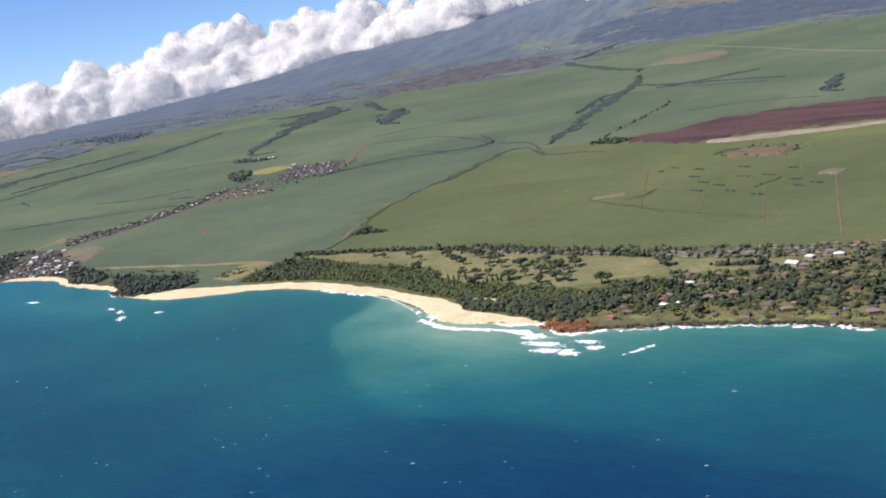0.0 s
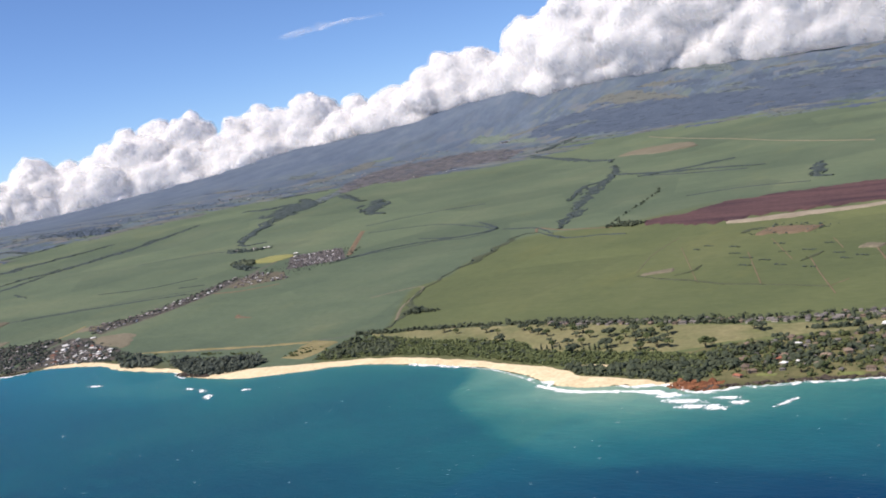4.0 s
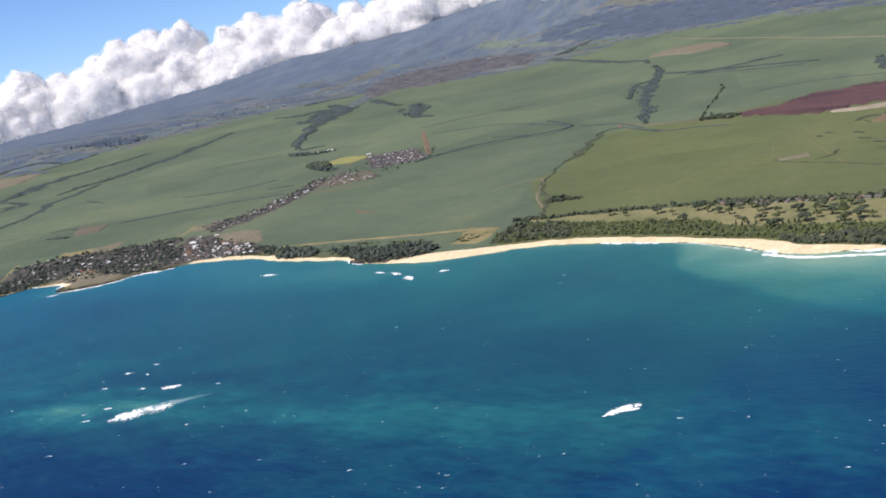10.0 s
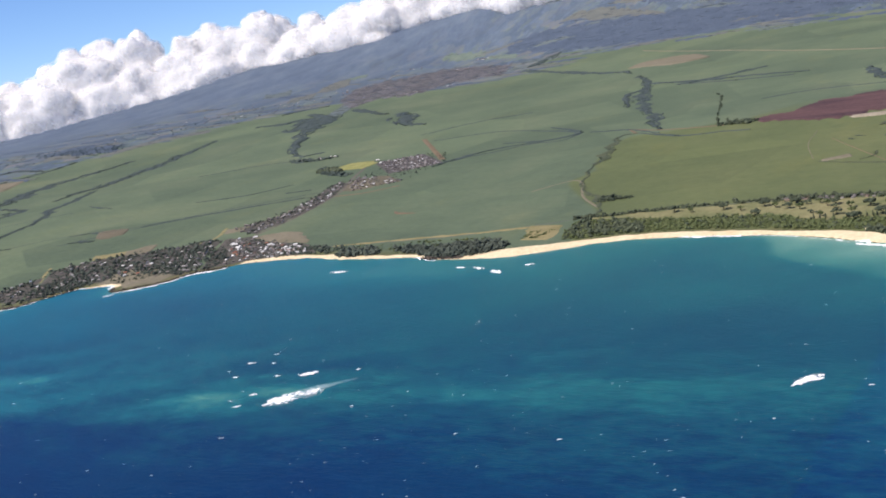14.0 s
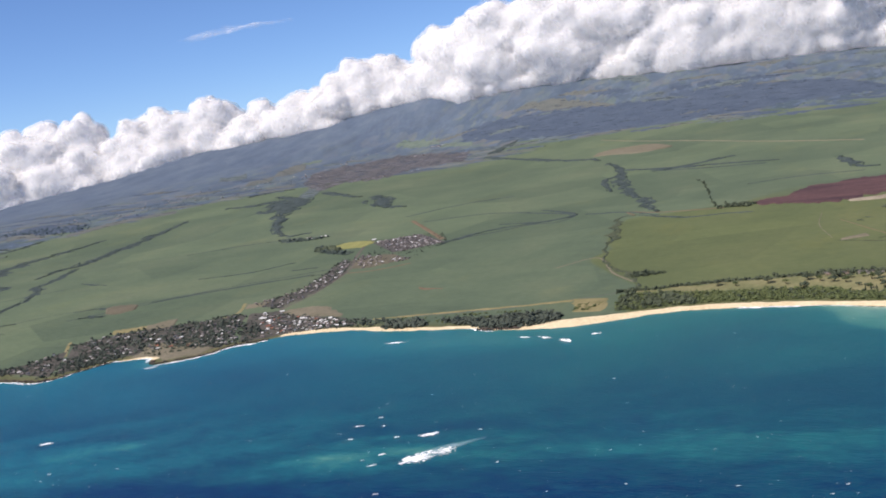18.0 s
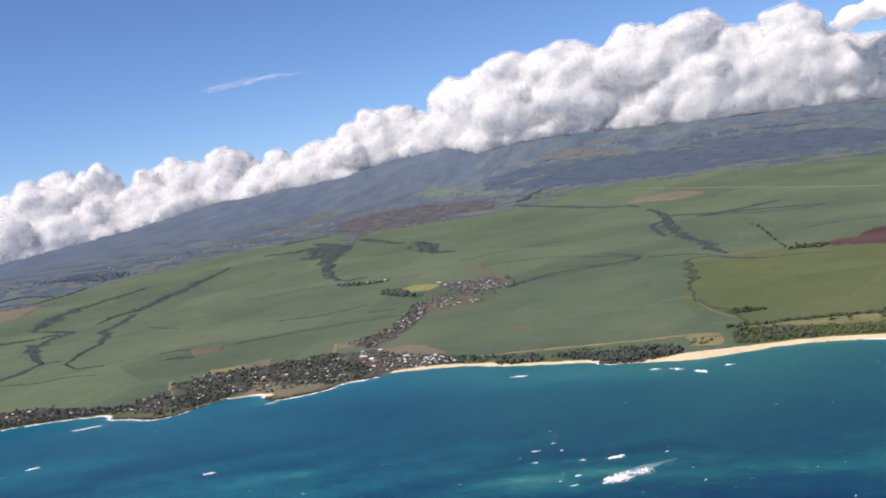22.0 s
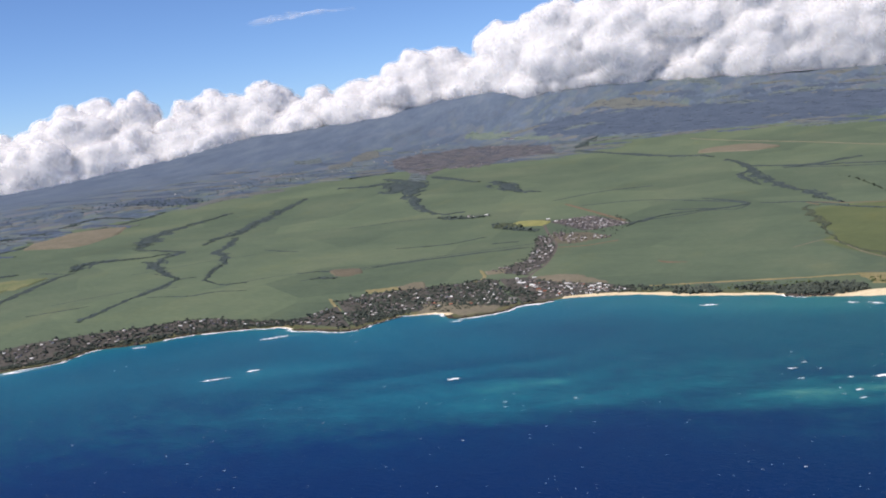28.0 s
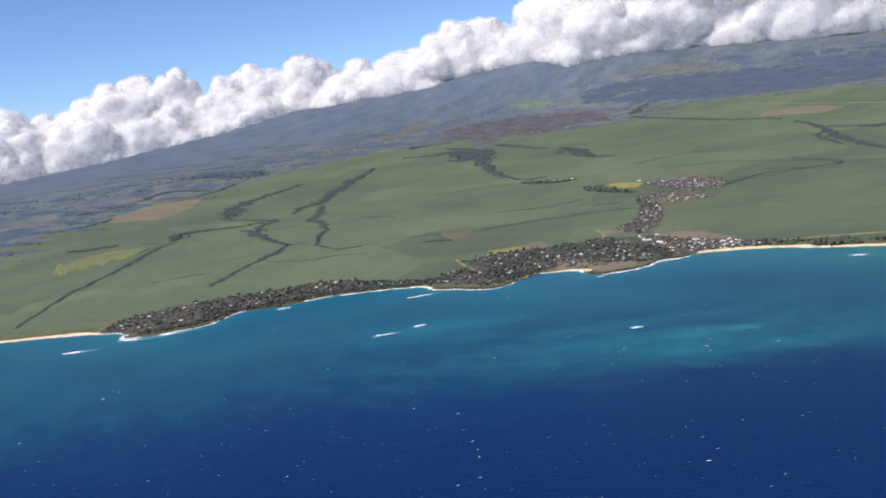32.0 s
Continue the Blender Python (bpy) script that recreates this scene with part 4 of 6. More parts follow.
# ---------------------------------------------------------------- clouds
def cloud_material():
    """Dense white droplets: half of the light comes back near by, half goes on inside."""
    m, nt, b = material("cloud", 1.0, 0.0)
    nt.nodes.remove(b)
    df, tl, mx = nt.nodes.new("ShaderNodeSubsurfaceScattering"), nt.nodes.new("ShaderNodeBsdfTranslucent"), nt.nodes.new("ShaderNodeMixShader")
    relief = nt.nodes.new("ShaderNodeBump")
    relief.inputs["Strength"].default_value, relief.inputs["Distance"].default_value = .06, 6
    nt.links.new(tex(nt, "NOISE", .03, 8, (1, 1, 1), 0, .68), relief.inputs["Height"])
    for sh in (df, tl):
        sh.inputs["Color"].default_value = (.93, .92, .91, 1)
        nt.links.new(relief.outputs[0], sh.inputs["Normal"])
    df.inputs["Scale"].default_value, df.inputs["Radius"].default_value = 70, (1, 1, 1)
    mx.inputs[0].default_value = .52
    nt.links.new(df.outputs[0], mx.inputs[1])
    nt.links.new(tl.outputs[0], mx.inputs[2])
    nt.links.new(mx.outputs[0], nt.nodes["Material Output"].inputs["Surface"])
    return m


M_CLOUD = cloud_material()


def mist_material(name, most, through=.12, fleck=.035, soft=False):
    """Thin shreds of cloud that the light passes through; soft ones thin out by their own field."""
    m, nt, b = material(name, 1.0, 0.0)
    nt.nodes.remove(b)
    t, df, tl = nt.nodes.new("ShaderNodeBsdfTransparent"), nt.nodes.new("ShaderNodeBsdfDiffuse"), nt.nodes.new("ShaderNodeBsdfTranslucent")
    for sh in (df, tl):
        sh.inputs["Color"].default_value = (.80, .80, .805, 1)
    half, mx = nt.nodes.new("ShaderNodeMixShader"), nt.nodes.new("ShaderNodeMixShader")
    half.inputs[0].default_value = through
    nt.links.new(df.outputs[0], half.inputs[1])
    nt.links.new(tl.outputs[0], half.inputs[2])
    shreds = tex(nt, "NOISE", fleck, 7, (1, 1, 1), 0, .62)
    if soft:
        ad = nt.nodes.new("ShaderNodeMath")
        ad.operation = "ADD"
        nt.links.new(shreds, ad.inputs[0])
        nt.links.new(attribute(nt, "core"), ad.inputs[1])
        thick = level(nt, ad.outputs[0], .75, 1.45, .0, most)
    else:
        thick = level(nt, shreds, .30, .72, .0, most)
    nt.links.new(thick, mx.inputs[0])
    nt.links.new(t.outputs[0], mx.inputs[1])
    nt.links.new(half.outputs[0], mx.inputs[2])
    nt.links.new(mx.outputs[0], nt.nodes["Material Output"].inputs["Surface"])
    return m


M_MIST = mist_material("cloud_mist", .5, .4, .02)


def puff_mesh(name, centres, sizes, floor_z, seed, shape=None):
    """Billowing heaps: balls swollen by noise at two scales, flat below."""
    v, f = shape or BALL3
    out, faces = [], []
    for k, (c, s) in enumerate(zip(centres, sizes)):
        p = v * s * np.array((1.25, 1.0, .85)) + c
        n1 = sum(np.abs(np.sin(p @ w + ph)) * a for w, ph, a in LUMPS)
        d = (n1 - 1.15) * .42
        p = p + v * (s * d)[:, None]
        low = p[:, 2] < floor_z[k]
        p[low, 2] = floor_z[k] + (p[low, 2] - floor_z[k]) * .15
        out.append(p)
        faces.append(f + k * len(v))
    return mesh(name, np.vstack(out), np.vstack(faces), M_CLOUD)


lr = np.random.default_rng(3)
LUMPS = [(lr.normal(0, 1, 3) * q, lr.uniform(0, 6), a) for q, a in ((.010, .40), (.013, .40), (.022, .30), (.03, .26), (.045, .2), (.06, .16), (.09, .11), (.12, .09), (.17, .06))]
BANK = [(-13.6, 4.2, .3, .95), (-13.1, 5.5, .3, 1.06), (-12.37, 6.83, .41, 1.35), (-11.65, 7.78, .38, 1.54), (-11.16, 8.36, .38, 1.76), (-10.39, 8.89, .42, 1.64), (-9.70, 9.41, .5, 1.63), (-8.96, 9.80, .6, 1.74), (-8.19, 9.91, .7, 1.46), (-7.19, 9.89, .9, 1.52),
        (-6.21, 9.70, 1.02, 1.72), (-5.36, 9.62, 1.06, 1.92), (-4.55, 9.49, 1.05, 2.02), (-3.88, 9.37, 1.02, 2.10), (-3.07, 9.39, .99, 2.16), (-2.41, 9.43, .96, 2.05), (-1.95, 9.47, .94, 2.21),
        (-1.07, 9.60, .92, 2.2), (-.30, 9.75, .88, 2.10), (.10, 9.82, .88, 1.55), (.42, 9.85, .86, 1.50), (.90, 9.90, .84, 1.72), (2.1, 9.9, .82, 1.6), (3.6, 9.9, .8, 1.6), (5.2, 9.9, .8, 1.5)]


def billow(ob, voxel, out_by):
    """Merge the heaps into one skin and swell it at three scales."""
    grow = ob.modifiers.new("merge", "REMESH")
    grow.mode, grow.voxel_size, grow.use_smooth_shade = "VOXEL", voxel, True
    ease = ob.modifiers.new("ease", "SMOOTH")
    ease.factor, ease.iterations = .5, 6
    for key, deep in (("billow", 38), ("curl", 11), ("fluff", 5)):
        swell = ob.modifiers.new(key, "DISPLACE")
        swell.texture, swell.texture_coords, swell.strength, swell.mid_level = BILLOWS[key], "GLOBAL", deep, .5 - out_by / 3 / deep
    return ob


BILLOWS = {}
for key, wide in (("billow", 80), ("curl", 30), ("fluff", 13)):
    BILLOWS[key] = bpy.data.textures.new(key, "CLOUDS")
    BILLOWS[key].noise_scale, BILLOWS[key].noise_depth = wide, 1
bank = curve(BANK, 96)
back = np.clip((bank[:, 0] + 7.2) / 1.5, 0, 1)
bank[:, 1] += .75 * back
bank[:, 2] -= .14 * back + .25 * (1 - back)
bank[:, 3] += .09 * back + .07 * np.exp(-((bank[:, 0] + 4.2) / 2.2) ** 2)
cloud_bank = tagged(new("cloud_bank"), "white billowing cumulus bank lying along the mountain", "cloud")
heaps, widths, floors = [], [], []


def heap(x, y, z, s, floor_z):
    heaps.append(np.array((x, y, z)) * K)
    widths.append(s * K)
    floors.append(floor_z * K)


for k in range(0, 96, 6):
    seg = bank[k:k + 7]
    for q in range(30):
        p = seg[rng.integers(0, len(seg))]
        depth = p[3] - p[2]
        big = q < 12
        s = (rng.uniform(.36, .52) if big else rng.uniform(.14, .30)) * min(depth, 1.1)
        low = p[2] - .09 + rng.uniform(-.04, .04) if k < 42 else float(land(p[:1], p[1:2])[0]) - .12
        h = p[2] + s * .45 + max(depth - s * 1.4, 0) * (rng.uniform(0, .8) if big else rng.uniform(.35, 1.0))
        heap(p[0] + rng.normal(0, .12), p[1] + (rng.uniform(0, .5) if big else rng.uniform(-.15, .35)), h, s, low)
    for q in range(14 if k < 42 else 30):
        p = seg[rng.integers(0, len(seg))]
        if k < 42:
            s = rng.uniform(.26, .36) * (p[3] - p[2])
            heap(p[0] + rng.normal(0, .12), p[1] - rng.uniform(.12, .34), p[2] + s * rng.uniform(.5, 1.3), s, p[2] - .12)
        else:
            x, y = p[0] + rng.normal(0, .1), p[1] - rng.uniform(-.15, .24)
            heap(x, y, max(float(land(np.array([x]), np.array([y]))[0]), p[2]) + .03, rng.uniform(.11, .18), p[2] - .2)
for x, y in ((-4.38, 9.90), (-4.25, 9.98), (-4.12, 9.90), (-3.98, 9.95), (-4.20, 9.84), (-4.05, 10.05), (-4.45, 10.02)):
    heap(x, y, float(land(np.array([x]), np.array([y]))[0]) + .03, .17, .7)
# small heads that bud from the upper and seaward sides of the heaps
buds = np.random.default_rng(31)
for c, s, fl in list(zip(heaps, widths, floors)):
    for q in range(3):
        way = buds.normal(0, 1, 3)
        way[1], way[2] = -abs(way[1]) * .8, abs(way[2]) * .9 + .1
        way /= np.linalg.norm(way)
        heaps.append(c + way * s * (1.15, .95, .85) * buds.uniform(.8, 1.05))
        widths.append(s * buds.uniform(.26, .46))
        floors.append(fl)
billow(part("cumulus", puff_mesh("cumulus", heaps, widths, floors, 0, BALL2), cloud_bank, "billowing heaps of white cloud"), 6.0, 0)
fringe = puff_mesh("fringe", heaps, widths, [fl + .16 * K for fl in floors], 5, BALL2)
fringe.materials.clear()
fringe.materials.append(M_MIST)
billow(part("fringe", fringe, cloud_bank, "thin misty fringe of cloud"), 12.0, 10)
# stray clouds over the bank
def small_cloud(a, b, size, n, label):
    """A few soft heaps in a row between two points."""
    r = np.random.default_rng(n)
    q = r.uniform(0, 1, (n, 1))
    c = (np.array(a) * (1 - q) + np.array(b) * q + r.normal(0, 1, (n, 3)) * (.05, .08, .025)) * K
    wide = r.uniform(.5, 1.0, n) * size * K * (.55 + .45 * np.sin(np.pi * q[:, 0]))
    ob = tagged(new("stray_cloud", puff_mesh("stray_cloud", c, wide, c[:, 2] - .7 * wide, 9, BALL2)), label, "cloud", "stray clouds")
    billow(ob, 5.0, 0)


def veil_cloud(a, b, tall, label):
    """A torn veil of thin cloud, curved and tapering to both ends."""
    u, v = np.meshgrid(np.linspace(0, 1, 90), np.linspace(-1, 1, 13), indexing="ij")
    w = tall * np.sin(np.pi * u) ** .6 * (.55 + .35 * np.abs(wobble(u, u * 0, .35, int(abs(a[0]) * 10))))
    p = [a[k] * (1 - u) + b[k] * u for k in range(3)]
    curl = wobble(u, v * .2, .4, 95)
    x, y = p[0] + .5 * w * (1 - v * v), p[1] + .7 * w * v
    z = p[2] + w * v * (1 + .3 * curl) + .03 * np.sin(u * 6 + a[0]) + .25 * w * curl
    tagged(sheet("stray_cloud", x, y, z, M_WISP, (("core", .74 * (1 - v**2) * np.sin(np.pi * u) ** .6),)), label, "cloud", "stray clouds")


M_WISP = mist_material("wisp_of_cloud", .40, .3, .03, True)
WISP = "thin torn wisp of white cloud"
veil_cloud((-8.6, 8.85, 2.52), (-6.9, 10.1, 2.58), .11, WISP)
veil_cloud((-2.3, 10.2, 2.68), (-1.2, 10.5, 2.78), .11, WISP)
small_cloud((.25, 9.9, 1.74), (1.7, 10.1, 1.93), .12, 44, "small white stray cloud")

# ---------------------------------------------------------------- woods, hedges and gullies
FOREST_LOW = [(1.21, .12), (1.29, .135), (1.45, .18), (1.68, .175), (1.84, .145), (1.99, .105), (2.10, .075), (2.17, .035), (2.28, .022), (2.42, .002)]
FOREST_UP = [(1.15, .36), (1.22, .375), (1.51, .315), (1.79, .29), (1.92, .20), (2.14, .19), (2.30, .18), (2.42, .17)]
wood("beach_forest", scatter(FOREST_LOW, FOREST_UP, 3600, .004), 1.1, M_SHRUB, "dense bright green shrub forest behind the beach", squash=.7, puffs=8)
wood("beach_forest", scatter(FOREST_LOW, FOREST_UP, 380, .004), 1.2, M_DARKLEAF, "dark bluish shrubs in the beach forest", squash=.75, puffs=4)
wood("beach_forest", scatter([(2.10, .068), (2.17, .026), (2.28, .014), (2.44, -.005)], [(2.08, .085), (2.18, .08), (2.30, .10), (2.45, .10)], 760, .003), 1.55, M_DARKLEAF, "dark ironwood trees at the back of the sand", puffs=4)
wood("beach_forest", scatter([(1.21, .13), (1.3, .14), (1.45, .19)], [(1.17, .30), (1.22, .34), (1.4, .28)], 420, .006), 1.5, M_DARKLEAF, "dark green trees behind the beach", puffs=4)
wood("ironwood_grove", scatter([(.80, -.005), (.86, -.03), (.98, -.03), (1.05, .03)], [(.60, .09), (.75, .12), (.95, .13), (1.03, .10)], 620, .004), 1.7, M_IRONWOOD, "dark ironwood grove on a rocky point", puffs=8)
wood("ironwood_grove", scatter([(.40, .03), (.56, .03)], [(.40, .09), (.55, .10)], 150, .004), 2.1, M_IRONWOOD, "dark ironwood clump behind the sand", puffs=4)
wood("ironwood_grove", scatter([(.10, .08), (.38, .075)], [(.14, .20), (.40, .15)], 70, .006), 1.3, M_IRONWOOD, "scattered dark trees behind the town beach", puffs=4)
wood("scrub", scatter([(.42, .06), (.80, .06), (.95, .11)], [(.40, .16), (.80, .20), (.94, .22)], 110, .01), .9, M_LEAF, "low green scrub behind the beach", "shrubs", puffs=4)
wood("meadow_palms", scatter([(1.06, .13), (1.12, .17)], [(1.03, .24), (1.12, .27)], 40, .004), .9, M_LEAF, "scattered palms on a dry meadow", puffs=4)
wood("hedge", along([(1.12, .40), (1.39, .465), (1.69, .49), (1.87, .495), (2.08, .46), (2.35, .44)], 520, .012), 1.25, M_DARKLEAF, "dark hedge of trees along the cane", "hedge", puffs=4)
wood("hedge", along([(2.53, .372), (2.58, .380), (2.63, .386)], 90, .005), 1.3, M_DARKLEAF, "trimmed dark green hedge on the golf course", "hedge", puffs=4)
wood("tree_clump", scatter([(1.05, .70), (1.13, .67)], [(1.08, .74), (1.16, .70)], 42, .006), 1.7, M_DARKLEAF, "dark tree clump in the cane", puffs=4)
wood("tree_clump", along([(1.09, .66), (1.20, .70)], 24, .008), 1.1, M_DARKLEAF, "dark trees in a row by a gully", puffs=4)
wood("tree_clump", scatter([(1.06, 2.02), (1.20, 1.99)], [(1.08, 2.09), (1.24, 2.05)], 90, .008), 2.1, M_DARKLEAF, "dark tree clump at the tip of the red field", puffs=4)
wood("tree_row", along([(.52, 3.5), (.59, 3.41), (.73, 3.05), (1.05, 2.02)], 46, .006), 1.3, M_DARKLEAF, "thin row of dark trees along a track")
for x, y in ((1.77, 1.40), (1.79, 1.45), (1.90, 1.41), (2.02, 1.22), (2.10, 1.17), (2.12, 1.28), (2.19, 1.29), (2.22, 1.38), (2.06, 1.11), (2.18, 1.09), (2.28, 1.04), (2.36, 1.13), (2.39, 1.16), (1.95, 1.30), (2.05, 1.42), (2.30, 1.22)):
    wood("shrub_row", along([(x - .022, y + .008), (x + .022, y - .008)], 26, .004), .5, M_GULLY, "short row of dark shrubs in the cane", "shrubs", squash=.5)
wood("quarry_shrubs", scatter([(1.86, 1.60), (2.0, 1.6), (2.12, 1.60)], [(1.87, 1.75), (2.0, 1.78), (2.13, 1.70)], 120, .012), .8, M_GULLY, "dark shrubs scattered round a quarry", "shrubs", squash=.5)
wood("ball_field_trees", scatter([(-1.10, 1.72), (-.93, 1.68)], [(-1.06, 1.84), (-.94, 1.75)], 130, .01), 2.1, M_DARKLEAF, "dark trees round the yellow field")
wood("ball_field_trees", along([(-1.14, 1.86), (-1.06, 1.73), (-.92, 1.66), (-.78, 1.60)], 170, .03), 1.6, M_GULLY, "dark trees below the yellow field")
wood("mill_trees", along([(-1.72, 2.22), (-1.49, 2.16), (-1.38, 2.27)], 120, .03), 1.7, M_GULLY, "dark trees round a few farm sheds")

M_BANK = broken("grassy_ditch", (.056, .070, .042), (.084, .096, .056), .05, .36, .12)


def gully(pts, half, n, size):
    """A winding dark gully: its bed, torn strands beside it, and scrub."""
    r = np.random.default_rng(int(abs(pts[0][0]) * 1000) + n)
    c = curve(pts, 120)
    bend = .0025 + .25 * min(np.max(half), .07)
    c += np.stack([wobble(c[:, 0], c[:, 1], .22, 71), wobble(c[:, 0], c[:, 1], .22, 72)], 1) * bend + np.stack([wobble(c[:, 0], c[:, 1], .08, 73), wobble(c[:, 0], c[:, 1], .08, 74)], 1) * bend * .3
    half = [.8 * q if q > .03 else q for q in half] if isinstance(half, list) else half
    wide = [1.1 * q for q in half] if isinstance(half, list) else [1.1 * half]
    lift, bed = .3 + .25 * max(0, pts[0][1]), M_BANK if pts[0][0] > .2 and pts[0][1] < 1.8 else M_DITCH
    tagged(ribbon("gully", c, [max(.4 * wide[0], .002)] + wide + [max(.4 * wide[-1], .002)], bed, lift, .5 * max(wide), 140, 6, int(n)), "dark green gully between cane fields", "gully", kind="structure")
    if not n:
        return
    w = np.interp(np.linspace(0, 1, 120), np.linspace(0, 1, len(half)), half) if isinstance(half, list) else np.full(120, half)
    d = np.gradient(c, axis=0)
    nrm = np.stack([-d[:, 1], d[:, 0]], 1) / (np.linalg.norm(d, axis=1, keepdims=True) + 1e-9)
    for k in range(int(2 + 60 * np.max(half))):
        a = int(r.integers(0, 100))
        b = min(119, a + int(r.integers(8, 26)))
        side = r.choice((-1, 1)) * r.uniform(.9, 2.2)
        s = c[a:b] + nrm[a:b] * (w[a:b] * side)[:, None]
        t = float(w[a:b].mean()) * r.uniform(.15, .45)
        tagged(ribbon("gully_strand", s, [.001, t, .7 * t, .001], bed, lift, .4 * t, 30, 4, a), "dark strip of scrub beside a gully", "gully", kind="structure")
    wood("gully_trees", along(c, int(n * 1.9), half), size * .46, M_GULLY, "dark scrub and trees winding down a gully", "gully trees", squash=.36, thin=.12, gaps=.12)


gully([(-2.44, -1.16), (-2.56, -.88), (-2.67, -0.60), (-2.74, -0.37), (-2.85, -0.10), (-3.00, 0.23), (-3.05, 0.42)], [.008, .011, .013, .016, .020, .018, .016], 560, 1.3)
gully([(-3.11, 0.47), (-3.22, 0.65), (-3.14, 0.80), (-3.00, 0.85), (-2.92, 1.01)], [.02, .05, .06, .02, .008], 260, 1.9)
gully([(-3.30, 0.41), (-3.06, 0.40)], .008, 50, 1.1)
gully([(-3.07, 0.04), (-3.04, 0.39)], .004, 0, 0)
gully([(-3.65, 0.22), (-3.53, 0.25), (-3.50, 0.32), (-3.43, 0.34)], [.04, .03, .02, .03], 160, 1.8)
gully([(-1.89, -0.62), (-1.93, -0.52), (-1.94, -0.42), (-1.99, -0.22), (-2.04, -0.02), (-2.11, 0.25), (-2.06, 0.29)], [.014, .010, .014, .012, .020, .016, .006], 330, 1.2)
gully([(-2.10, 0.22), (-2.36, 0.39), (-2.65, 0.63), (-2.83, 0.75)], [.01, .02, .035, .02], 160, 1.7)
gully([(-2.65, 0.63), (-2.79, 0.86), (-2.84, 1.05), (-3.03, 1.14), (-3.25, 1.15)], [.03, .012, .03, .02, .008], 200, 1.7)
gully([(-3.29, 1.19), (-3.62, 1.60), (-3.70, 1.79), (-3.82, 2.14), (-3.87, 2.45), (-3.91, 2.86)], [.03, .08, .06, .025, .015, .01], 420, 2.0)
gully([(-2.92, 1.35), (-3.02, 1.65), (-3.01, 1.75), (-3.15, 2.06), (-3.34, 2.44), (-3.48, 2.86), (-3.56, 3.21), (-3.62, 3.46)], [.01, .02, .05, .025, .06, .04, .05, .02], 620, 2.0)
gully([(-1.66, 0.18), (-1.79, 0.13), (-1.94, 0.24), (-2.10, 0.48), (-2.18, 0.65), (-2.42, 0.94), (-2.55, 1.05), (-2.72, 1.38), (-2.90, 1.64)], [.004, .008, .008, .010, .020, .03, .02, .03, .02], 300, 1.5)
gully([(-1.93, -0.18), (-1.74, -0.13), (-1.66, -0.03), (-1.53, 0.02)], [.003, .006, .006, .003], 70, 1.0)
gully([(-2.28, -0.55), (-2.18, -0.45), (-2.09, -0.37)], [.003, .006, .004], 60, 1.0)
gully([(-4.40, 0.83), (-4.38, 1.09), (-4.41, 1.31), (-4.46, 1.61), (-4.49, 1.91), (-4.48, 2.20), (-4.49, 2.52), (-4.55, 2.79)], [.03, .025, .012, .012, .012, .016, .02, .02], 420, 2.0)
gully([(-4.86, 1.99), (-4.96, 2.33), (-4.86, 2.47), (-4.55, 2.46)], [.02, .03, .02, .02], 160, 2.2)
gully([(-4.91, 1.45), (-4.81, 1.67), (-4.82, 1.90)], [.05, .05, .04], 200, 2.4)
gully([(-3.62, 3.99), (-3.35, 4.02), (-3.17, 4.11), (-2.81, 3.66), (-2.60, 3.46), (-2.57, 3.58)], [.015, .03, .06, .12, .10, .02], 520, 2.2)
gully([(-3.97, 4.70), (-3.89, 4.95), (-3.70, 5.06)], [.03, .03, .03], 140, 2.2)
gully([(-2.39, 3.08), (-2.04, 2.61), (-1.78, 2.39), (-1.67, 2.47)], [.012, .03, .016, .012], 190, 1.8)
gully([(-1.65, 2.14), (-1.48, 2.19), (-1.40, 2.27)], [.02, .014, .014], 130, 1.6)
gully([(-2.99, 4.51), (-2.74, 4.34), (-2.35, 4.08)], [.06, .02, .012], 150, 2.2)
gully([(-2.21, 4.15), (-1.85, 3.66), (-1.71, 3.48), (-1.52, 3.41)], [.02, .09, .06, .01], 330, 2.2)
gully([(-2.25, 1.10), (-1.96, 1.01)], .006, 50, 1.2)
gully([(-1.37, 1.08), (-1.13, 1.20), (-1.01, 1.43)], [.004, .007, .004], 70, 0.9)
gully([(-1.21, 0.57), (-1.12, 0.68), (-0.95, 0.84), (-0.78, 0.99), (-0.61, 1.09)], [.004, .007, .004, .006, .004], 120, 0.9)
gully([(-0.87, 1.21), (-0.75, 1.27)], .005, 30, 0.9)
gully([(-1.37, 0.28), (-1.32, 0.31), (-1.24, 0.32)], [.010, .022, .010], 120, 1.1)
gully([(-1.52, 0.40), (-1.41, 0.47), (-1.20, 0.44)], [.006, .016, .006], 100, 1.0)
gully([(-1.13, 1.82), (-0.98, 1.70), (-0.79, 1.64)], [.02, .035, .012], 170, 1.7)
gully([(-2.48, 6.78), (-2.55, 7.26), (-2.56, 7.67)], [.05, .05, .03], 140, 2.2)
gully([(-2.40, 6.54), (-1.98, 6.19), (-1.55, 5.86), (-0.92, 5.43), (-0.63, 5.01)], [.03, .022, .03, .016, .012], 330, 2.2)
gully([(-0.16, 2.13), (-0.27, 1.94), (-0.31, 1.69)], [.004, .022, .005], 80, 1.3)
gully([(-0.16, 2.71), (0.16, 2.43), (0.09, 2.25), (-0.16, 2.13)], [.006, .012, .010, .004], 110, 1.3)
gully([(0.09, 4.08), (0.33, 4.26), (0.56, 4.50)], [.01, .018, .016], 130, 2.0)
gully([(0.26, 2.37), (0.51, 2.29), (0.76, 2.06)], [.004, .005, .004], 30, 1.0)
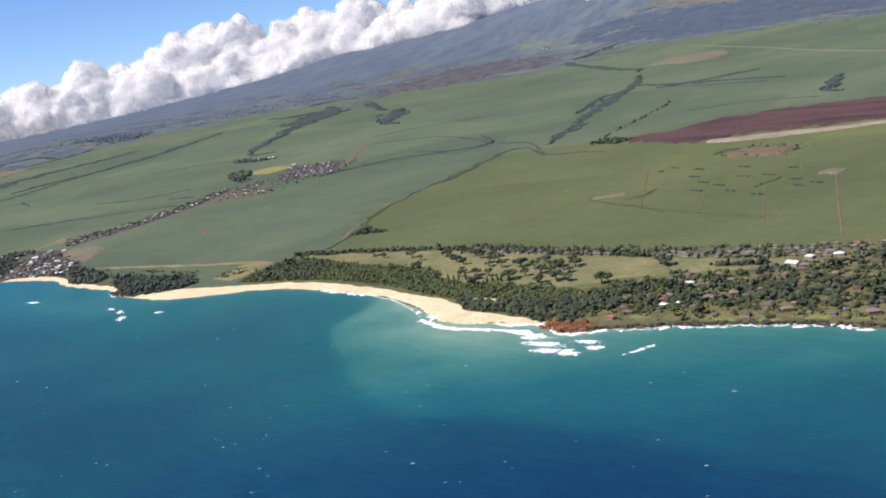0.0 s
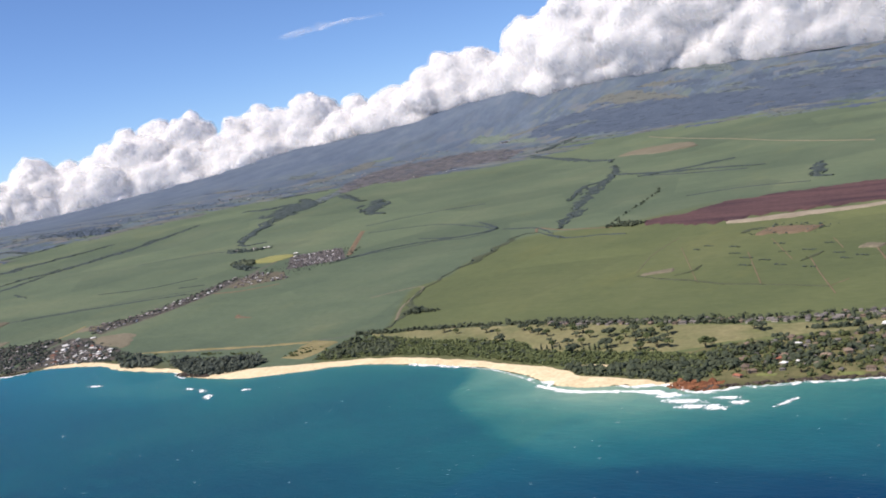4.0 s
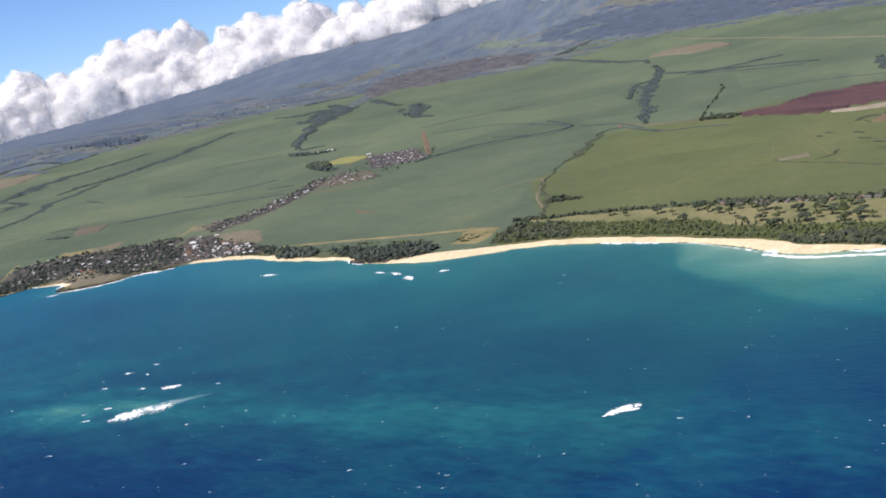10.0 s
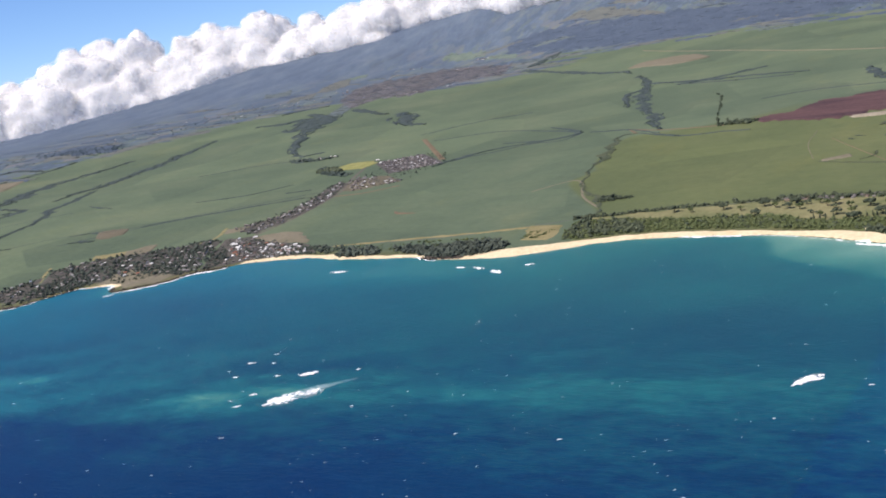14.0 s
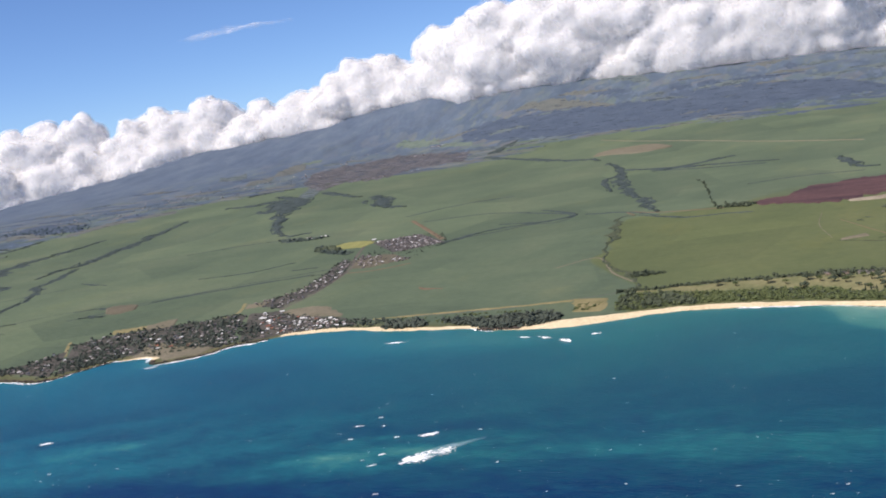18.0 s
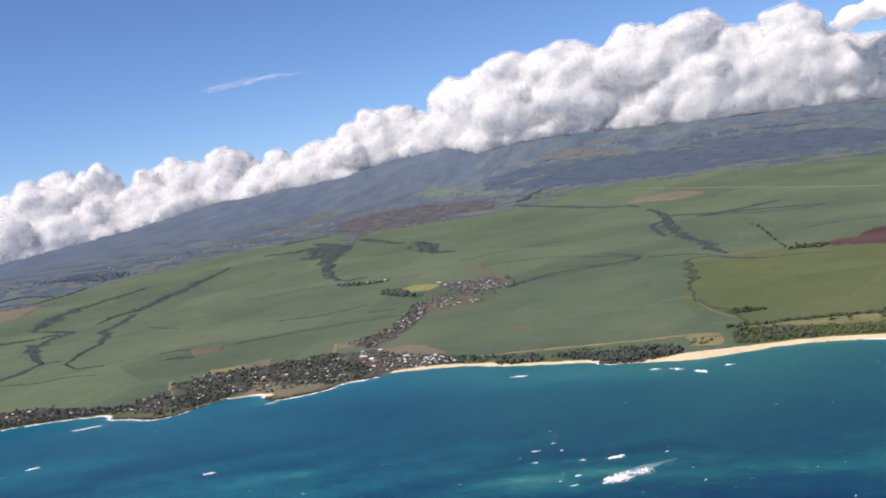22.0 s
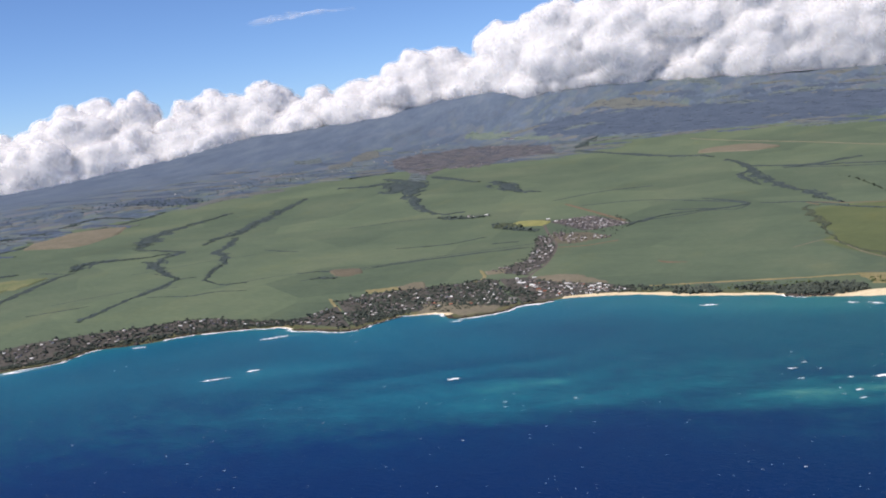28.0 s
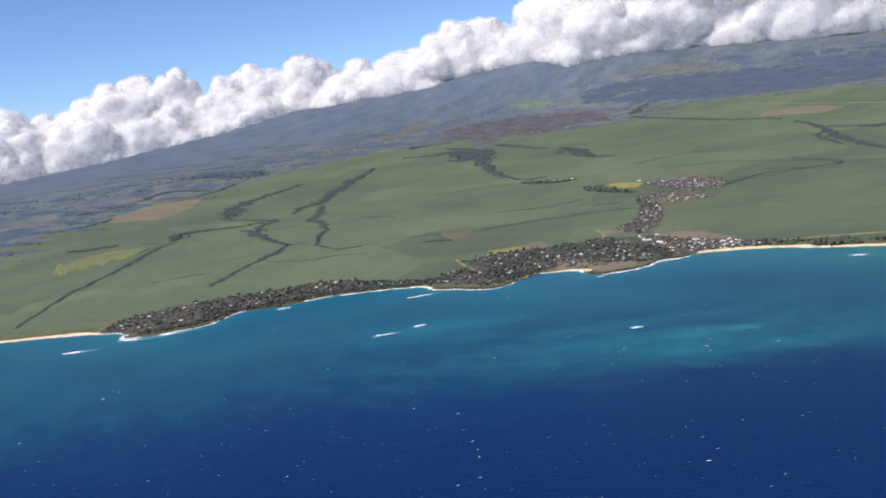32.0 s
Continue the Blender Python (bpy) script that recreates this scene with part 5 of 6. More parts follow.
gully([(1.17, 0.48), (1.05, 0.72), (0.88, 0.95), (0.81, 1.13), (0.73, 1.39)], [.006, .012, .006, .006, .006], 120, 1.1)
gully([(0.73, 1.39), (0.70, 1.56), (0.62, 1.81), (0.58, 1.96), (0.53, 2.14), (0.62, 2.15)], [.010, .024, .014, .018, .008, .004], 200, 1.4)
gully([(0.70, 2.19), (0.58, 2.42), (0.46, 2.72), (0.26, 3.09), (0.01, 3.66), (-0.12, 4.02), (-0.20, 4.30), (-0.48, 4.79)], [.01, .022, .038, .022, .03, .05, .03, .016], 420, 2.0)
gully([(0.08, 3.28), (-0.17, 3.84), (-0.12, 4.06)], [.01, .02, .02], 110, 1.8)
gully([(-0.27, 4.33), (0.13, 4.20), (0.64, 4.10), (0.96, 3.99)], [.012, .024, .016, .010], 200, 2.0)
gully([(1.35, 3.81), (1.55, 3.19), (1.66, 3.09)], [.02, .03, .012], 110, 1.9)
gully([(-0.22, 2.26), (0.02, 2.24), (0.13, 2.28)], [.004, .008, .004], 50, 1.0)
gully([(-0.25, 2.65), (0.05, 2.50), (0.19, 2.36)], .005, 30, 1.0)
gully([(0.62, 2.15), (0.92, 1.89), (1.14, 1.84), (1.27, 1.82)], [.004, .006, .005, .004], 50, 0.9)
gully([(1.74, 1.04), (1.85, 0.98), (2.02, 0.91), (2.20, 0.84), (2.43, 0.78)], [.003, .004, .003, .004, .003], 110, 0.6)
gully([(1.88, 1.02), (1.91, 1.07), (1.91, 1.15)], .005, 30, 0.7)
gully([(2.23, 1.13), (2.25, 1.25)], .006, 30, 0.8)
gully([(1.84, 1.63), (1.85, 1.70), (1.90, 1.71)], [.012, .014, .006], 60, 1.0)
gully([(-3.47, 4.49), (-3.1, 4.2), (-2.82, 3.93), (-2.67, 3.49), (-2.4, 3.1), (-2.15, 2.76)], [.05, .09, .08, .05, .02, .02], 500, 2.0)
wood("upland_trees", scatter([(-5.4, 3.05), (-4.6, 3.1)], [(-5.3, 3.45), (-4.7, 3.4)], 500, .05), 1.4, M_HAZEWOOD, "dark wooded hill on the slope", squash=.7)
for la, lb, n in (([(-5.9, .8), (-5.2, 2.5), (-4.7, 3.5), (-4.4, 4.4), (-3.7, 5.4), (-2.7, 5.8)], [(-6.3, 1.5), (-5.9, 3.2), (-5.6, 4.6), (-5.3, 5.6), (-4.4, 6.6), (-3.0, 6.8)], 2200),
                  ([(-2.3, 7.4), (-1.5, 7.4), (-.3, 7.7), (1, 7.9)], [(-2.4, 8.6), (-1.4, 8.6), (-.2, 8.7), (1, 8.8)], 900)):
    wood("upland_trees", scatter(la, lb, n, .12), 1.1, M_HAZEWOOD, "dark trees and windbreaks on the upper slope", squash=.35, thin=.75, gaps=.35)

# ---------------------------------------------------------------- single trees
def tree_mesh(kind, seed):
    """Trunk with limbs, and a crown of leafy clumps, in metres of the model."""
    r = np.random.default_rng(seed)
    bm = bmesh.new()
    tall, spread = {"broad": (1.9, 2.3), "round": (1.9, 1.5), "palm": (2.8, .85), "column": (2.6, .32)}[kind]
    trunk_h = tall * {"broad": .62, "round": .5, "palm": .95, "column": .3}[kind]
    bmesh.ops.create_cone(bm, cap_ends=True, segments=7, radius1=.17, radius2=.09, depth=trunk_h, matrix=pose(0, 0, trunk_h / 2))
    if kind in ("broad", "round"):
        for k in range(4):
            a = k * 1.57 + r.uniform(0, 1)
            m = pose(math.cos(a) * spread * .22, math.sin(a) * spread * .22, trunk_h * 1.05, math.degrees(.7) * -math.sin(a), math.degrees(.7) * math.cos(a), 0)
            bmesh.ops.create_cone(bm, cap_ends=True, segments=5, radius1=.07, radius2=.03, depth=spread * .6, matrix=m)
    me = bpy.data.meshes.new("trunk")
    bm.to_mesh(me)
    bm.free()
    me.materials.append(M_BARK)
    if kind == "column":
        c = np.array([(r.normal(0, .05), r.normal(0, .05), .4 + q * .3) for q in range(8)])
        s = np.array([.30, .36, .38, .36, .32, .27, .2, .12])
    elif kind == "palm":
        a = np.arange(11) * 2.4
        c = np.stack([np.cos(a) * .5, np.sin(a) * .5, tall + .1 - .12 * (np.arange(11) % 3)], 1)
        s = np.full(11, .27)
    else:
        n = 20
        a, q = r.uniform(0, 6.3, n), np.sqrt(r.uniform(0, 1, n)) * spread * .78
        c = np.stack([np.cos(a) * q, np.sin(a) * q, tall * (.90 if kind == "broad" else .75) + (1.0 if kind == "broad" else 1.1) * (1 - (q / spread) ** 2) * r.uniform(.2, 1, n)], 1)
        s = r.uniform(.38, .62, n) * spread * .48
    crown = clumps("crown", c, s, M_DARKLEAF if kind in ("column", "broad") else M_LEAF, .3 if kind == "palm" else .7, BALL2, .2, r)
    return me, crown


def tree(kind, seed, label):
    t = new({"broad": "spreading_tree", "round": "round_tree", "palm": "palm_tree", "column": "cypress_tree"}[kind])
    trunk, crown = tree_mesh(kind, seed)
    part("trunk", trunk, t)
    part("crown", crown, t)
    return tagged(t, label, "tree", "single trees")


TREES = {"broad": [tree("broad", k, "spreading dark green tree on dry grass") for k in (1, 2, 3)], "round": [tree("round", k, "round green tree among houses") for k in (4, 5, 6)],
         "palm": [tree("palm", k, "slender coconut palm near the shore") for k in (7, 8)], "column": [tree("column", 9, "narrow dark cypress on the golf course")]}
used = set()


def plant(kind, x, y, size):
    proto = TREES[kind][int(rng.integers(0, len(TREES[kind])))]
    m = pose(x * K, y * K, float(land(np.array([x]), np.array([y]))[0]) * K, 0, 0, rng.uniform(0, 360)) @ Matrix.Scale(size, 4)
    if proto.name in used:
        t = copy_thing(proto, m)
        t.scale = m.to_scale()
    else:
        used.add(proto.name)
        proto.matrix_basis = m


GOLF_TREES = [(1.86, .34), (1.83, .42), (2.00, .32), (2.05, .33), (2.10, .32), (2.14, .33), (2.16, .34), (2.20, .34), (1.94, .24), (1.98, .25), (2.02, .25), (2.10, .23), (2.12, .26), (2.15, .28), (2.18, .28),
              (2.04, .18), (2.20, .21), (2.23, .23), (2.26, .23), (2.42, .36), (2.40, .37), (1.82, .36), (1.93, .36), (2.10, .36), (2.17, .37), (1.75, .29), (1.52, .39), (1.62, .40), (1.68, .37), (1.74, .41), (1.78, .38), (1.46, .41), (1.90, .40), (1.95, .37)]
for k, (x, y) in enumerate(GOLF_TREES):
    plant("broad" if k % 2 else "round", x, y, rng.uniform(1.6, 2.2))
for x, y in scatter([(1.80, .32), (2.0, .22), (2.22, .20)], [(1.82, .45), (2.0, .44), (2.24, .40)], 10, .01):
    plant("broad", x, y, rng.uniform(.9, 1.4))
for x, y in ((1.93, .21), (1.945, .212), (1.96, .213), (1.98, .216), (2.05, .21), (2.065, .211), (2.08, .212), (2.09, .212), (2.11, .213), (2.57, .27), (2.89, .27), (2.30, .43), (2.31, .432)):
    plant("column", x, y, rng.uniform(1.5, 1.9))
plant("round", 2.35, .225, 2.5)
plant("round", 2.365, .228, 2.2)
for x, y in ((2.74, .28), (2.81, .17), (2.62, .06), (2.66, .08), (2.60, .24), (2.52, .20), (2.88, .25)):
    plant("round", x, y, 1.7)
for x, y in scatter([(2.50, .01), (2.73, .08), (3.0, .13)], [(2.44, .22), (2.60, .34), (2.85, .5)], 60, .01):
    plant("round", x, y, rng.uniform(.6, 1.1))
for x, y in scatter([(2.52, .01), (2.73, .07), (3.0, .12)], [(2.50, .06), (2.73, .12), (3.0, .20)], 22, .01):
    plant("palm", x, y, rng.uniform(.8, 1.2))
wood("garden_trees", scatter([(2.44, .0), (2.55, .02), (2.73, .07), (3.05, .13), (3.4, .17)], [(2.34, .18), (2.42, .27), (2.58, .33), (2.85, .50), (3.2, .6)], 700, .006), 1.15, M_LEAF, "green garden trees between beach houses", puffs=4)
wood("garden_trees", scatter([(2.44, .06), (2.55, .09), (2.73, .12), (3.05, .2)], [(2.36, .17), (2.45, .26), (2.60, .33), (2.88, .50)], 640, .006), 1.55, M_DARKLEAF, "dark garden trees between beach houses", puffs=4)
wood("garden_trees", along([(1.75, .47), (2.31, .455), (2.65, .46), (3.0, .52)], 170, .03), 1.25, M_DARKLEAF, "dark trees standing over a row of houses", puffs=4)
wood("garden_trees", along([(1.75, .485), (2.08, .475), (2.31, .485), (2.65, .50), (3.0, .56)], 380, .035), .9, M_DARKLEAF, "dark trees among a row of houses", puffs=4)

# ---------------------------------------------------------------- towns
def house_mesh(kind, seed):
    """Walls and a hipped or gabled roof with eaves, about a quarter of full size."""
    r = np.random.default_rng(seed)
    w, d, h = {"small": (2.3, 1.8, .75), "long": (3.6, 2.0, .8), "big": (4.2, 3.0, 1.3), "shed": (5.5, 3.4, 1.2)}[kind]
    x, y, e, top = w / 2, d / 2, .18, h + d * .24
    wall = [(-x, -y, -.6), (x, -y, -.6), (x, y, -.6), (-x, y, -.6), (-x, -y, h), (x, -y, h), (x, y, h), (-x, y, h)]
    wf = [(0, 1, 5, 4), (1, 2, 6, 5), (2, 3, 7, 6), (3, 0, 4, 7), (4, 5, 6, 7), (3, 2, 1, 0)]
    inset = .35 * y if kind in ("shed", "long") else .9 * y
    if kind == "shed":
        inset = -e
    rx, ry = x + e, y + e
    roof = [(-rx, -ry, h - .02), (rx, -ry, h - .02), (rx, ry, h - .02), (-rx, ry, h - .02), (-x + inset, 0, top), (x - inset, 0, top), (-rx, -ry, h - .10), (rx, -ry, h - .10), (rx, ry, h - .10), (-rx, ry, h - .10)]
    rf = [(0, 1, 5, 4), (2, 3, 4, 5), (1, 2, 5, 5), (3, 0, 4, 4), (6, 7, 1, 0), (7, 8, 2, 1), (8, 9, 3, 2), (9, 6, 0, 3), (9, 8, 7, 6)]
    return wall, wf, roof, rf, (w, d, h)


def poly(name, verts, faces, mat):
    me = bpy.data.meshes.new(name)
    me.from_pydata(verts, [], [tuple(dict.fromkeys(f)) for f in faces])
    me.materials.append(mat)
    return me


def house(kind, seed, wall_mat, roof_mat, label):
    ob = new("house" if kind != "shed" else "warehouse")
    wall, wf, roof, rf, (w, d, h) = house_mesh(kind, seed)
    part("wall", poly("wall", wall, wf, wall_mat), ob)
    part("roof", poly("roof", roof, rf, roof_mat), ob)
    pane = [(-.28, -.03, -.16), (.28, -.03, -.16), (.28, -.03, .16), (-.28, -.03, .16), (-.28, .02, -.16), (.28, .02, -.16), (.28, .02, .16), (-.28, .02, .16)]
    pf = [(0, 1, 2, 3), (1, 5, 6, 2), (5, 4, 7, 6), (4, 0, 3, 7), (3, 2, 6, 7), (4, 5, 1, 0)]
    me = poly("window", pane, pf, M_WINDOW)
    for k in (-1, 1):
        p = part("window", me, ob)
        p.location = (k * w * .27, -d / 2, h * .52)
    door = [(x * .4, y, z * 1.25) for x, y, z in pane]
    part("door", poly("door", door, pf, M_BARK), ob).location = (0, -d / 2, h * .36)
    return tagged(ob, label, "house" if kind != "shed" else "warehouse", "houses of the coast towns")


HOUSES = [house("small", 1, M_WALL, M_ROOF, "small house with a grey shingle roof"), house("small", 2, M_WALL_TAN, M_ROOF_TAN, "small tan house with a brown roof"), house("small", 3, M_WALL, M_ROOF_PALE, "small white house with a pale metal roof"),
          house("long", 4, M_WALL, M_ROOF, "long low house with a grey roof"), house("long", 5, M_WALL_TAN, M_ROOF_RED, "long house with a rust red roof"), house("small", 6, M_WALL, M_ROOF_RED, "small house with a rust red roof"),
          house("big", 7, M_WALL_TAN, M_ROOF_TAN, "large beach house with a brown shake roof"), house("big", 8, M_WALL, M_ROOF_PALE, "large white building with a pale roof"), house("shed", 9, M_WALL, M_ROOF_PALE, "long warehouse with a white metal roof"),
          house("big", 10, M_WALL_TAN, M_ROOF_RED, "large tan building with a red roof")]
standing, rest = [], []


def settle(k, x, y, turn, size=1.0):
    standing.append((x, y))
    if len(standing) > 330:
        rest.append((x, y))
        return
    proto = HOUSES[k]
    m = pose(x * K, y * K, float(land(np.array([x]), np.array([y]))[0]) * K + .3, 0, 0, turn) @ Matrix.Scale(size, 4)
    if proto.name in used:
        t = copy_thing(proto, m)
        t.scale = m.to_scale()
    else:
        used.add(proto.name)
        proto.matrix_basis = m


def settle_town(pts, kinds, turn, gap=.014, size=1.0):
    for x, y in pts:
        if float(shore(np.array([x]), np.array([y]))[0]) < .02 or any((x - a) ** 2 + (y - b) ** 2 < gap**2 for a, b in standing):
            continue
        settle(int(rng.choice(kinds)), x, y, turn + rng.choice((0, 90)) + rng.normal(0, 7), size * rng.uniform(.85, 1.15))


for k, x, y, s in ((9, 2.55, .13, 1.1), (7, 2.57, .105, .8), (7, 2.59, .12, .7), (7, 2.55, .23, 1.1), (8, 2.69, .38, 1.2), (7, 2.70, .43, 1.0), (7, 2.75, .45, 1.1), (6, 2.76, .13, 1.2), (6, 2.80, .12, 1.2),
                   (6, 2.64, .10, 1.2), (6, 2.94, .13, 1.2), (4, 2.51, .025, 1.2), (9, -.16, .12, 1.2), (5, -.42, -.13, 1.3), (7, -.46, -.16, .9), (4, -.34, -.12, 1.2), (9, -.50, -.12, .8), (8, -.22, .20, 1.0), (8, -.28, .36, .8), (8, -.88, 2.0, 1.0), (7, -1.40, 2.26, 1.1), (7, -1.46, 2.2, .9)):
    settle(k, x, y, 20 + rng.normal(0, 20), s)
settle_town(along([(1.78, .470), (2.08, .456), (2.31, .450), (2.65, .452), (3.0, .50)], 260, .020), (0, 0, 1, 1, 3, 0, 1, 3), 5, .0155, 1.2)
settle_town(along([(2.5, .485), (2.72, .52), (3.0, .585)], 120, .02), (0, 0, 1, 3, 1, 0), 5, .0155, 1.2)
settle_town(scatter([(2.52, .03), (2.73, .08), (3.05, .14)], [(2.42, .24), (2.60, .34), (2.85, .50)], 150), (0, 1, 3, 6, 6, 0, 1, 0, 6, 1), 15, .021, 1.1)
settle_town(scatter([(-.10, -.06), (0, .03), (.22, .11)], [(-.36, .34), (-.2, .30), (.06, .22)], 260), (2, 2, 2, 7, 4, 1, 2, 5, 8, 3), 30, .0125, .92)
settle_town(scatter([(-.36, .42), (-.38, .69), (-.47, 1.06), (-.64, 1.40)], [(-.55, .50), (-.50, .76), (-.56, 1.06), (-.70, 1.44)], 170), (2, 0, 2, 2, 3, 5), 30, .016, 1.1)
settle_town(scatter([(-.56, -.40), (-.54, -.20), (-.36, -.08), (-.16, -.10)], [(-.97, -.10), (-.88, .03), (-.70, .14), (-.46, .32)], 170), (0, 1, 1, 0, 3, 5, 3, 2), 35, .017)
settle_town(scatter([(-.30, -.18), (-.14, -.12)], [(-.50, .20), (-.30, .14)], 70), (0, 1, 2, 3, 5, 1), 35, .017)
settle_town(scatter([(-.62, -.48), (-.57, -.30)], [(-.80, -.30), (-.70, -.12)], 30), (0, 1, 3, 0, 1), 35, .02)
settle_town(scatter([(-1.9, -1.15), (-1.72, -1.17), (-1.57, -1.0), (-1.55, -.84), (-1.30, -.57), (-1.0, -.45), (-.66, -.50)], [(-1.92, -1.05), (-1.82, -.90), (-1.68, -.76), (-1.5, -.62), (-1.37, -.48), (-.98, -.42), (-.92, -.20)], 200), (0, 1, 1, 2, 3, 5, 6), 40, .017, 1.1)

# the farther houses, joined
def joined_houses(name, pts, turn, label, size=1.0):
    vs, fs, base = [], [], 0
    wall, wf, roof, rf, _ = house_mesh("small", 1)
    one, of = np.array(wall + roof), [tuple(dict.fromkeys(f)) for f in wf] + [tuple(q + 8 for q in dict.fromkeys(f)) for f in rf]
    z = land(pts[:, 0], pts[:, 1]) * K + .3
    for (x, y), h in zip(pts, z):
        a = radians(turn + rng.normal(0, 8) + rng.choice((0, 90)))
        p = one * rng.uniform(.9, 1.4) * size
        vs.append(np.stack([p[:, 0] * math.cos(a) - p[:, 1] * math.sin(a) + x * K, p[:, 0] * math.sin(a) + p[:, 1] * math.cos(a) + y * K, p[:, 2] + h], 1))
        fs += [tuple(q + base for q in f) for f in of]
        base += len(one)
    me = bpy.data.meshes.new(name)
    me.from_pydata(np.vstack(vs).tolist(), [], fs)
    m, nt, b = material(name + "_paint", .6, .3)
    g = nt.nodes.new("ShaderNodeNewGeometry")
    nt.links.new(ramp(nt, g.outputs["Random Per Island"], ((.0, (.080, .075, .074)), (.40, (.13, .112, .104)), (.68, (.21, .175, .155)), (.87, (.36, .34, .32)), (.96, (.68, .68, .66)))), b.inputs["Base Color"])
    me.materials.append(m)
    return tagged(new(name, me), label, "houses", kind="stuff")


joined_houses("town_houses", np.array(rest), 35, "crowded small houses with pale and grey roofs", 1.05)
def street_rows(a, b, c, d, rows, each):
    """House places in close rows between two lines a-d and b-c."""
    a, b, c, d = (np.array(q) for q in (a, b, c, d))
    out = []
    for v in (np.arange(rows) + .5) / rows:
        for u in (np.arange(each) + .5) / each:
            if rng.uniform() > .14:
                out.append((a * (1 - u) + d * u) * (1 - v) + (b * (1 - u) + c * u) * v + rng.normal(0, .005, 2))
    return np.array(out)


joined_houses("upper_town_houses", street_rows((-.84, 1.93), (-.66, 2.12), (-.32, 1.80), (-.47, 1.60), 10, 22), -41, "close rows of small dark-roofed houses in the upper town", .95)
joined_houses("upper_town_houses", np.vstack([scatter([(-.66, 1.55), (-.48, 1.50)], [(-.62, 1.40), (-.44, 1.20)], 60), scatter([(-.46, 1.48), (-.30, 1.42)], [(-.44, 1.22), (-.30, 1.36)], 26)]), -41, "pale and rusty roofs below the upper town")
joined_houses("slope_houses", np.vstack([along([(-3.96, 8.2), (-3.75, 8.1), (-3.55, 8.02)], 30, .03), along([(-3.11, 5.12), (-3.03, 5.31), (-2.95, 5.50)], 26, .04), along([(-2.82, 5.67), (-2.81, 5.90)], 10, .03), along([(-4.77, 7.46), (-4.95, 8.04), (-4.74, 8.20)], 22, .06), along([(-3.83, 7.48), (-3.66, 7.52)], 14, .05), along([(-1.64, 2.20), (-1.38, 2.26)], 16, .02), scatter([(-5.2, 3.6), (-4.6, 5.0), (-3.8, 6.0)], [(-6.0, 5.0), (-5.2, 6.4), (-4.4, 7.2)], 70, .15)]), 20, "scattered pale houses on the upper slope", 1.25)


def town_trees(la, lb, n, s):
    wood("town_trees", scatter(la, lb, n, .01), s, M_IRONWOOD, "dark green trees between the town's houses", puffs=3)


town_trees([(-.62, -.50), (-.56, -.28)], [(-.82, -.30), (-.70, -.10)], 420, 1.1)
town_trees([(-.56, -.20), (-.30, -.16)], [(-.58, -.07), (-.34, -.06)], 90, .9)
town_trees([(-0.1, -0.06), (0, 0.03), (0.24, 0.1)], [(-0.42, 0.36), (-0.2, 0.32), (0.1, 0.22)], 300, .95)
town_trees([(-0.36, 0.42), (-0.4, 0.69), (-0.48, 1.06), (-0.64, 1.4)], [(-0.56, 0.5), (-0.51, 0.76), (-0.58, 1.06), (-0.72, 1.46)], 300, .95)
town_trees([(-0.56, -0.44), (-0.52, -0.2), (-0.4, -0.12), (-0.16, -0.16)], [(-0.97, -0.1), (-0.88, 0.05), (-0.7, 0.18), (-0.46, 0.36)], 1350, 1.1)
town_trees([(-1.95, -1.16), (-1.72, -1.18), (-1.57, -1.02), (-1.55, -0.85), (-1.31, -0.58), (-1.0, -0.45), (-0.64, -0.52)], [(-1.95, -1.06), (-1.84, -0.88), (-1.68, -0.73), (-1.5, -0.59), (-1.37, -0.46), (-0.98, -0.4), (-0.92, -0.16)], 1300, 1.05)
wood("town_trees", along([(-1.74, -1.20), (-1.59, -1.06), (-1.575, -.88), (-1.44, -.75), (-1.32, -.60), (-1.1, -.49), (-.97, -.46)], 800, .018), 1.05, M_IRONWOOD, "dark trees and scrub along a rocky shore", puffs=3)
wood("town_trees", scatter([(-.46, -.24), (-.34, -.26)], [(-.47, -.14), (-.30, -.14)], 40, .01), .9, M_DARKLEAF, "dark trees on a brown point", puffs=3)
town_trees([(-0.36, -0.16), (-0.14, -0.13), (-0.08, -0.04)], [(-0.52, 0.24), (-0.35, 0.22), (-0.24, 0.16)], 420, 1.1)
town_trees([(-0.74, 2.08), (-0.55, 2.13), (-0.33, 1.84)], [(-0.66, 1.42), (-0.45, 1.26), (-0.28, 1.36)], 240, 0.75)

# ---------------------------------------------------------------- rocks and surf
def boulders(name, pts, size, mat, label):
    s = rng.lognormal(0, .4, len(pts)) * size
    z = np.maximum(land(pts[:, 0], pts[:, 1]), 0) * K + s * .1
    return tagged(new(name, clumps(name, np.c_[pts * K, z], s, mat, .55, BALL1, .22)), label, "rocks", kind="stuff")


boulders("lava_shore", np.vstack([along([(2.47, -.05), (2.55, -.01), (2.69, .04), (2.83, .075), (2.98, .085), (3.6, .125)], 600, .008), along([(-1.73, -1.24), (-1.54, -1.07), (-1.55, -.87), (-1.42, -.77), (-1.30, -.61), (-1.1, -.51)], 500, .008),
                                  along([(-.87, -.53), (-.62, -.55), (-.58, -.44), (-.54, -.31)], 350, .008), along([(-.34, -.31), (-.285, -.35), (-.155, -.24), (-.13, -.13), (-.03, -.05)], 350, .008),
                                  along([(.80, -.02), (.84, -.04), (.96, -.045)], 220, .010)]), .8, M_LAVA, "dark lava rocks along the waterline")
boulders("red_headland", scatter([(2.39, -.035), (2.45, -.062), (2.49, -.05)], [(2.40, .005), (2.45, -.008), (2.49, -.004)], 320, .004), .75, M_ROCK, "orange-red rock headland at the end of the sand")


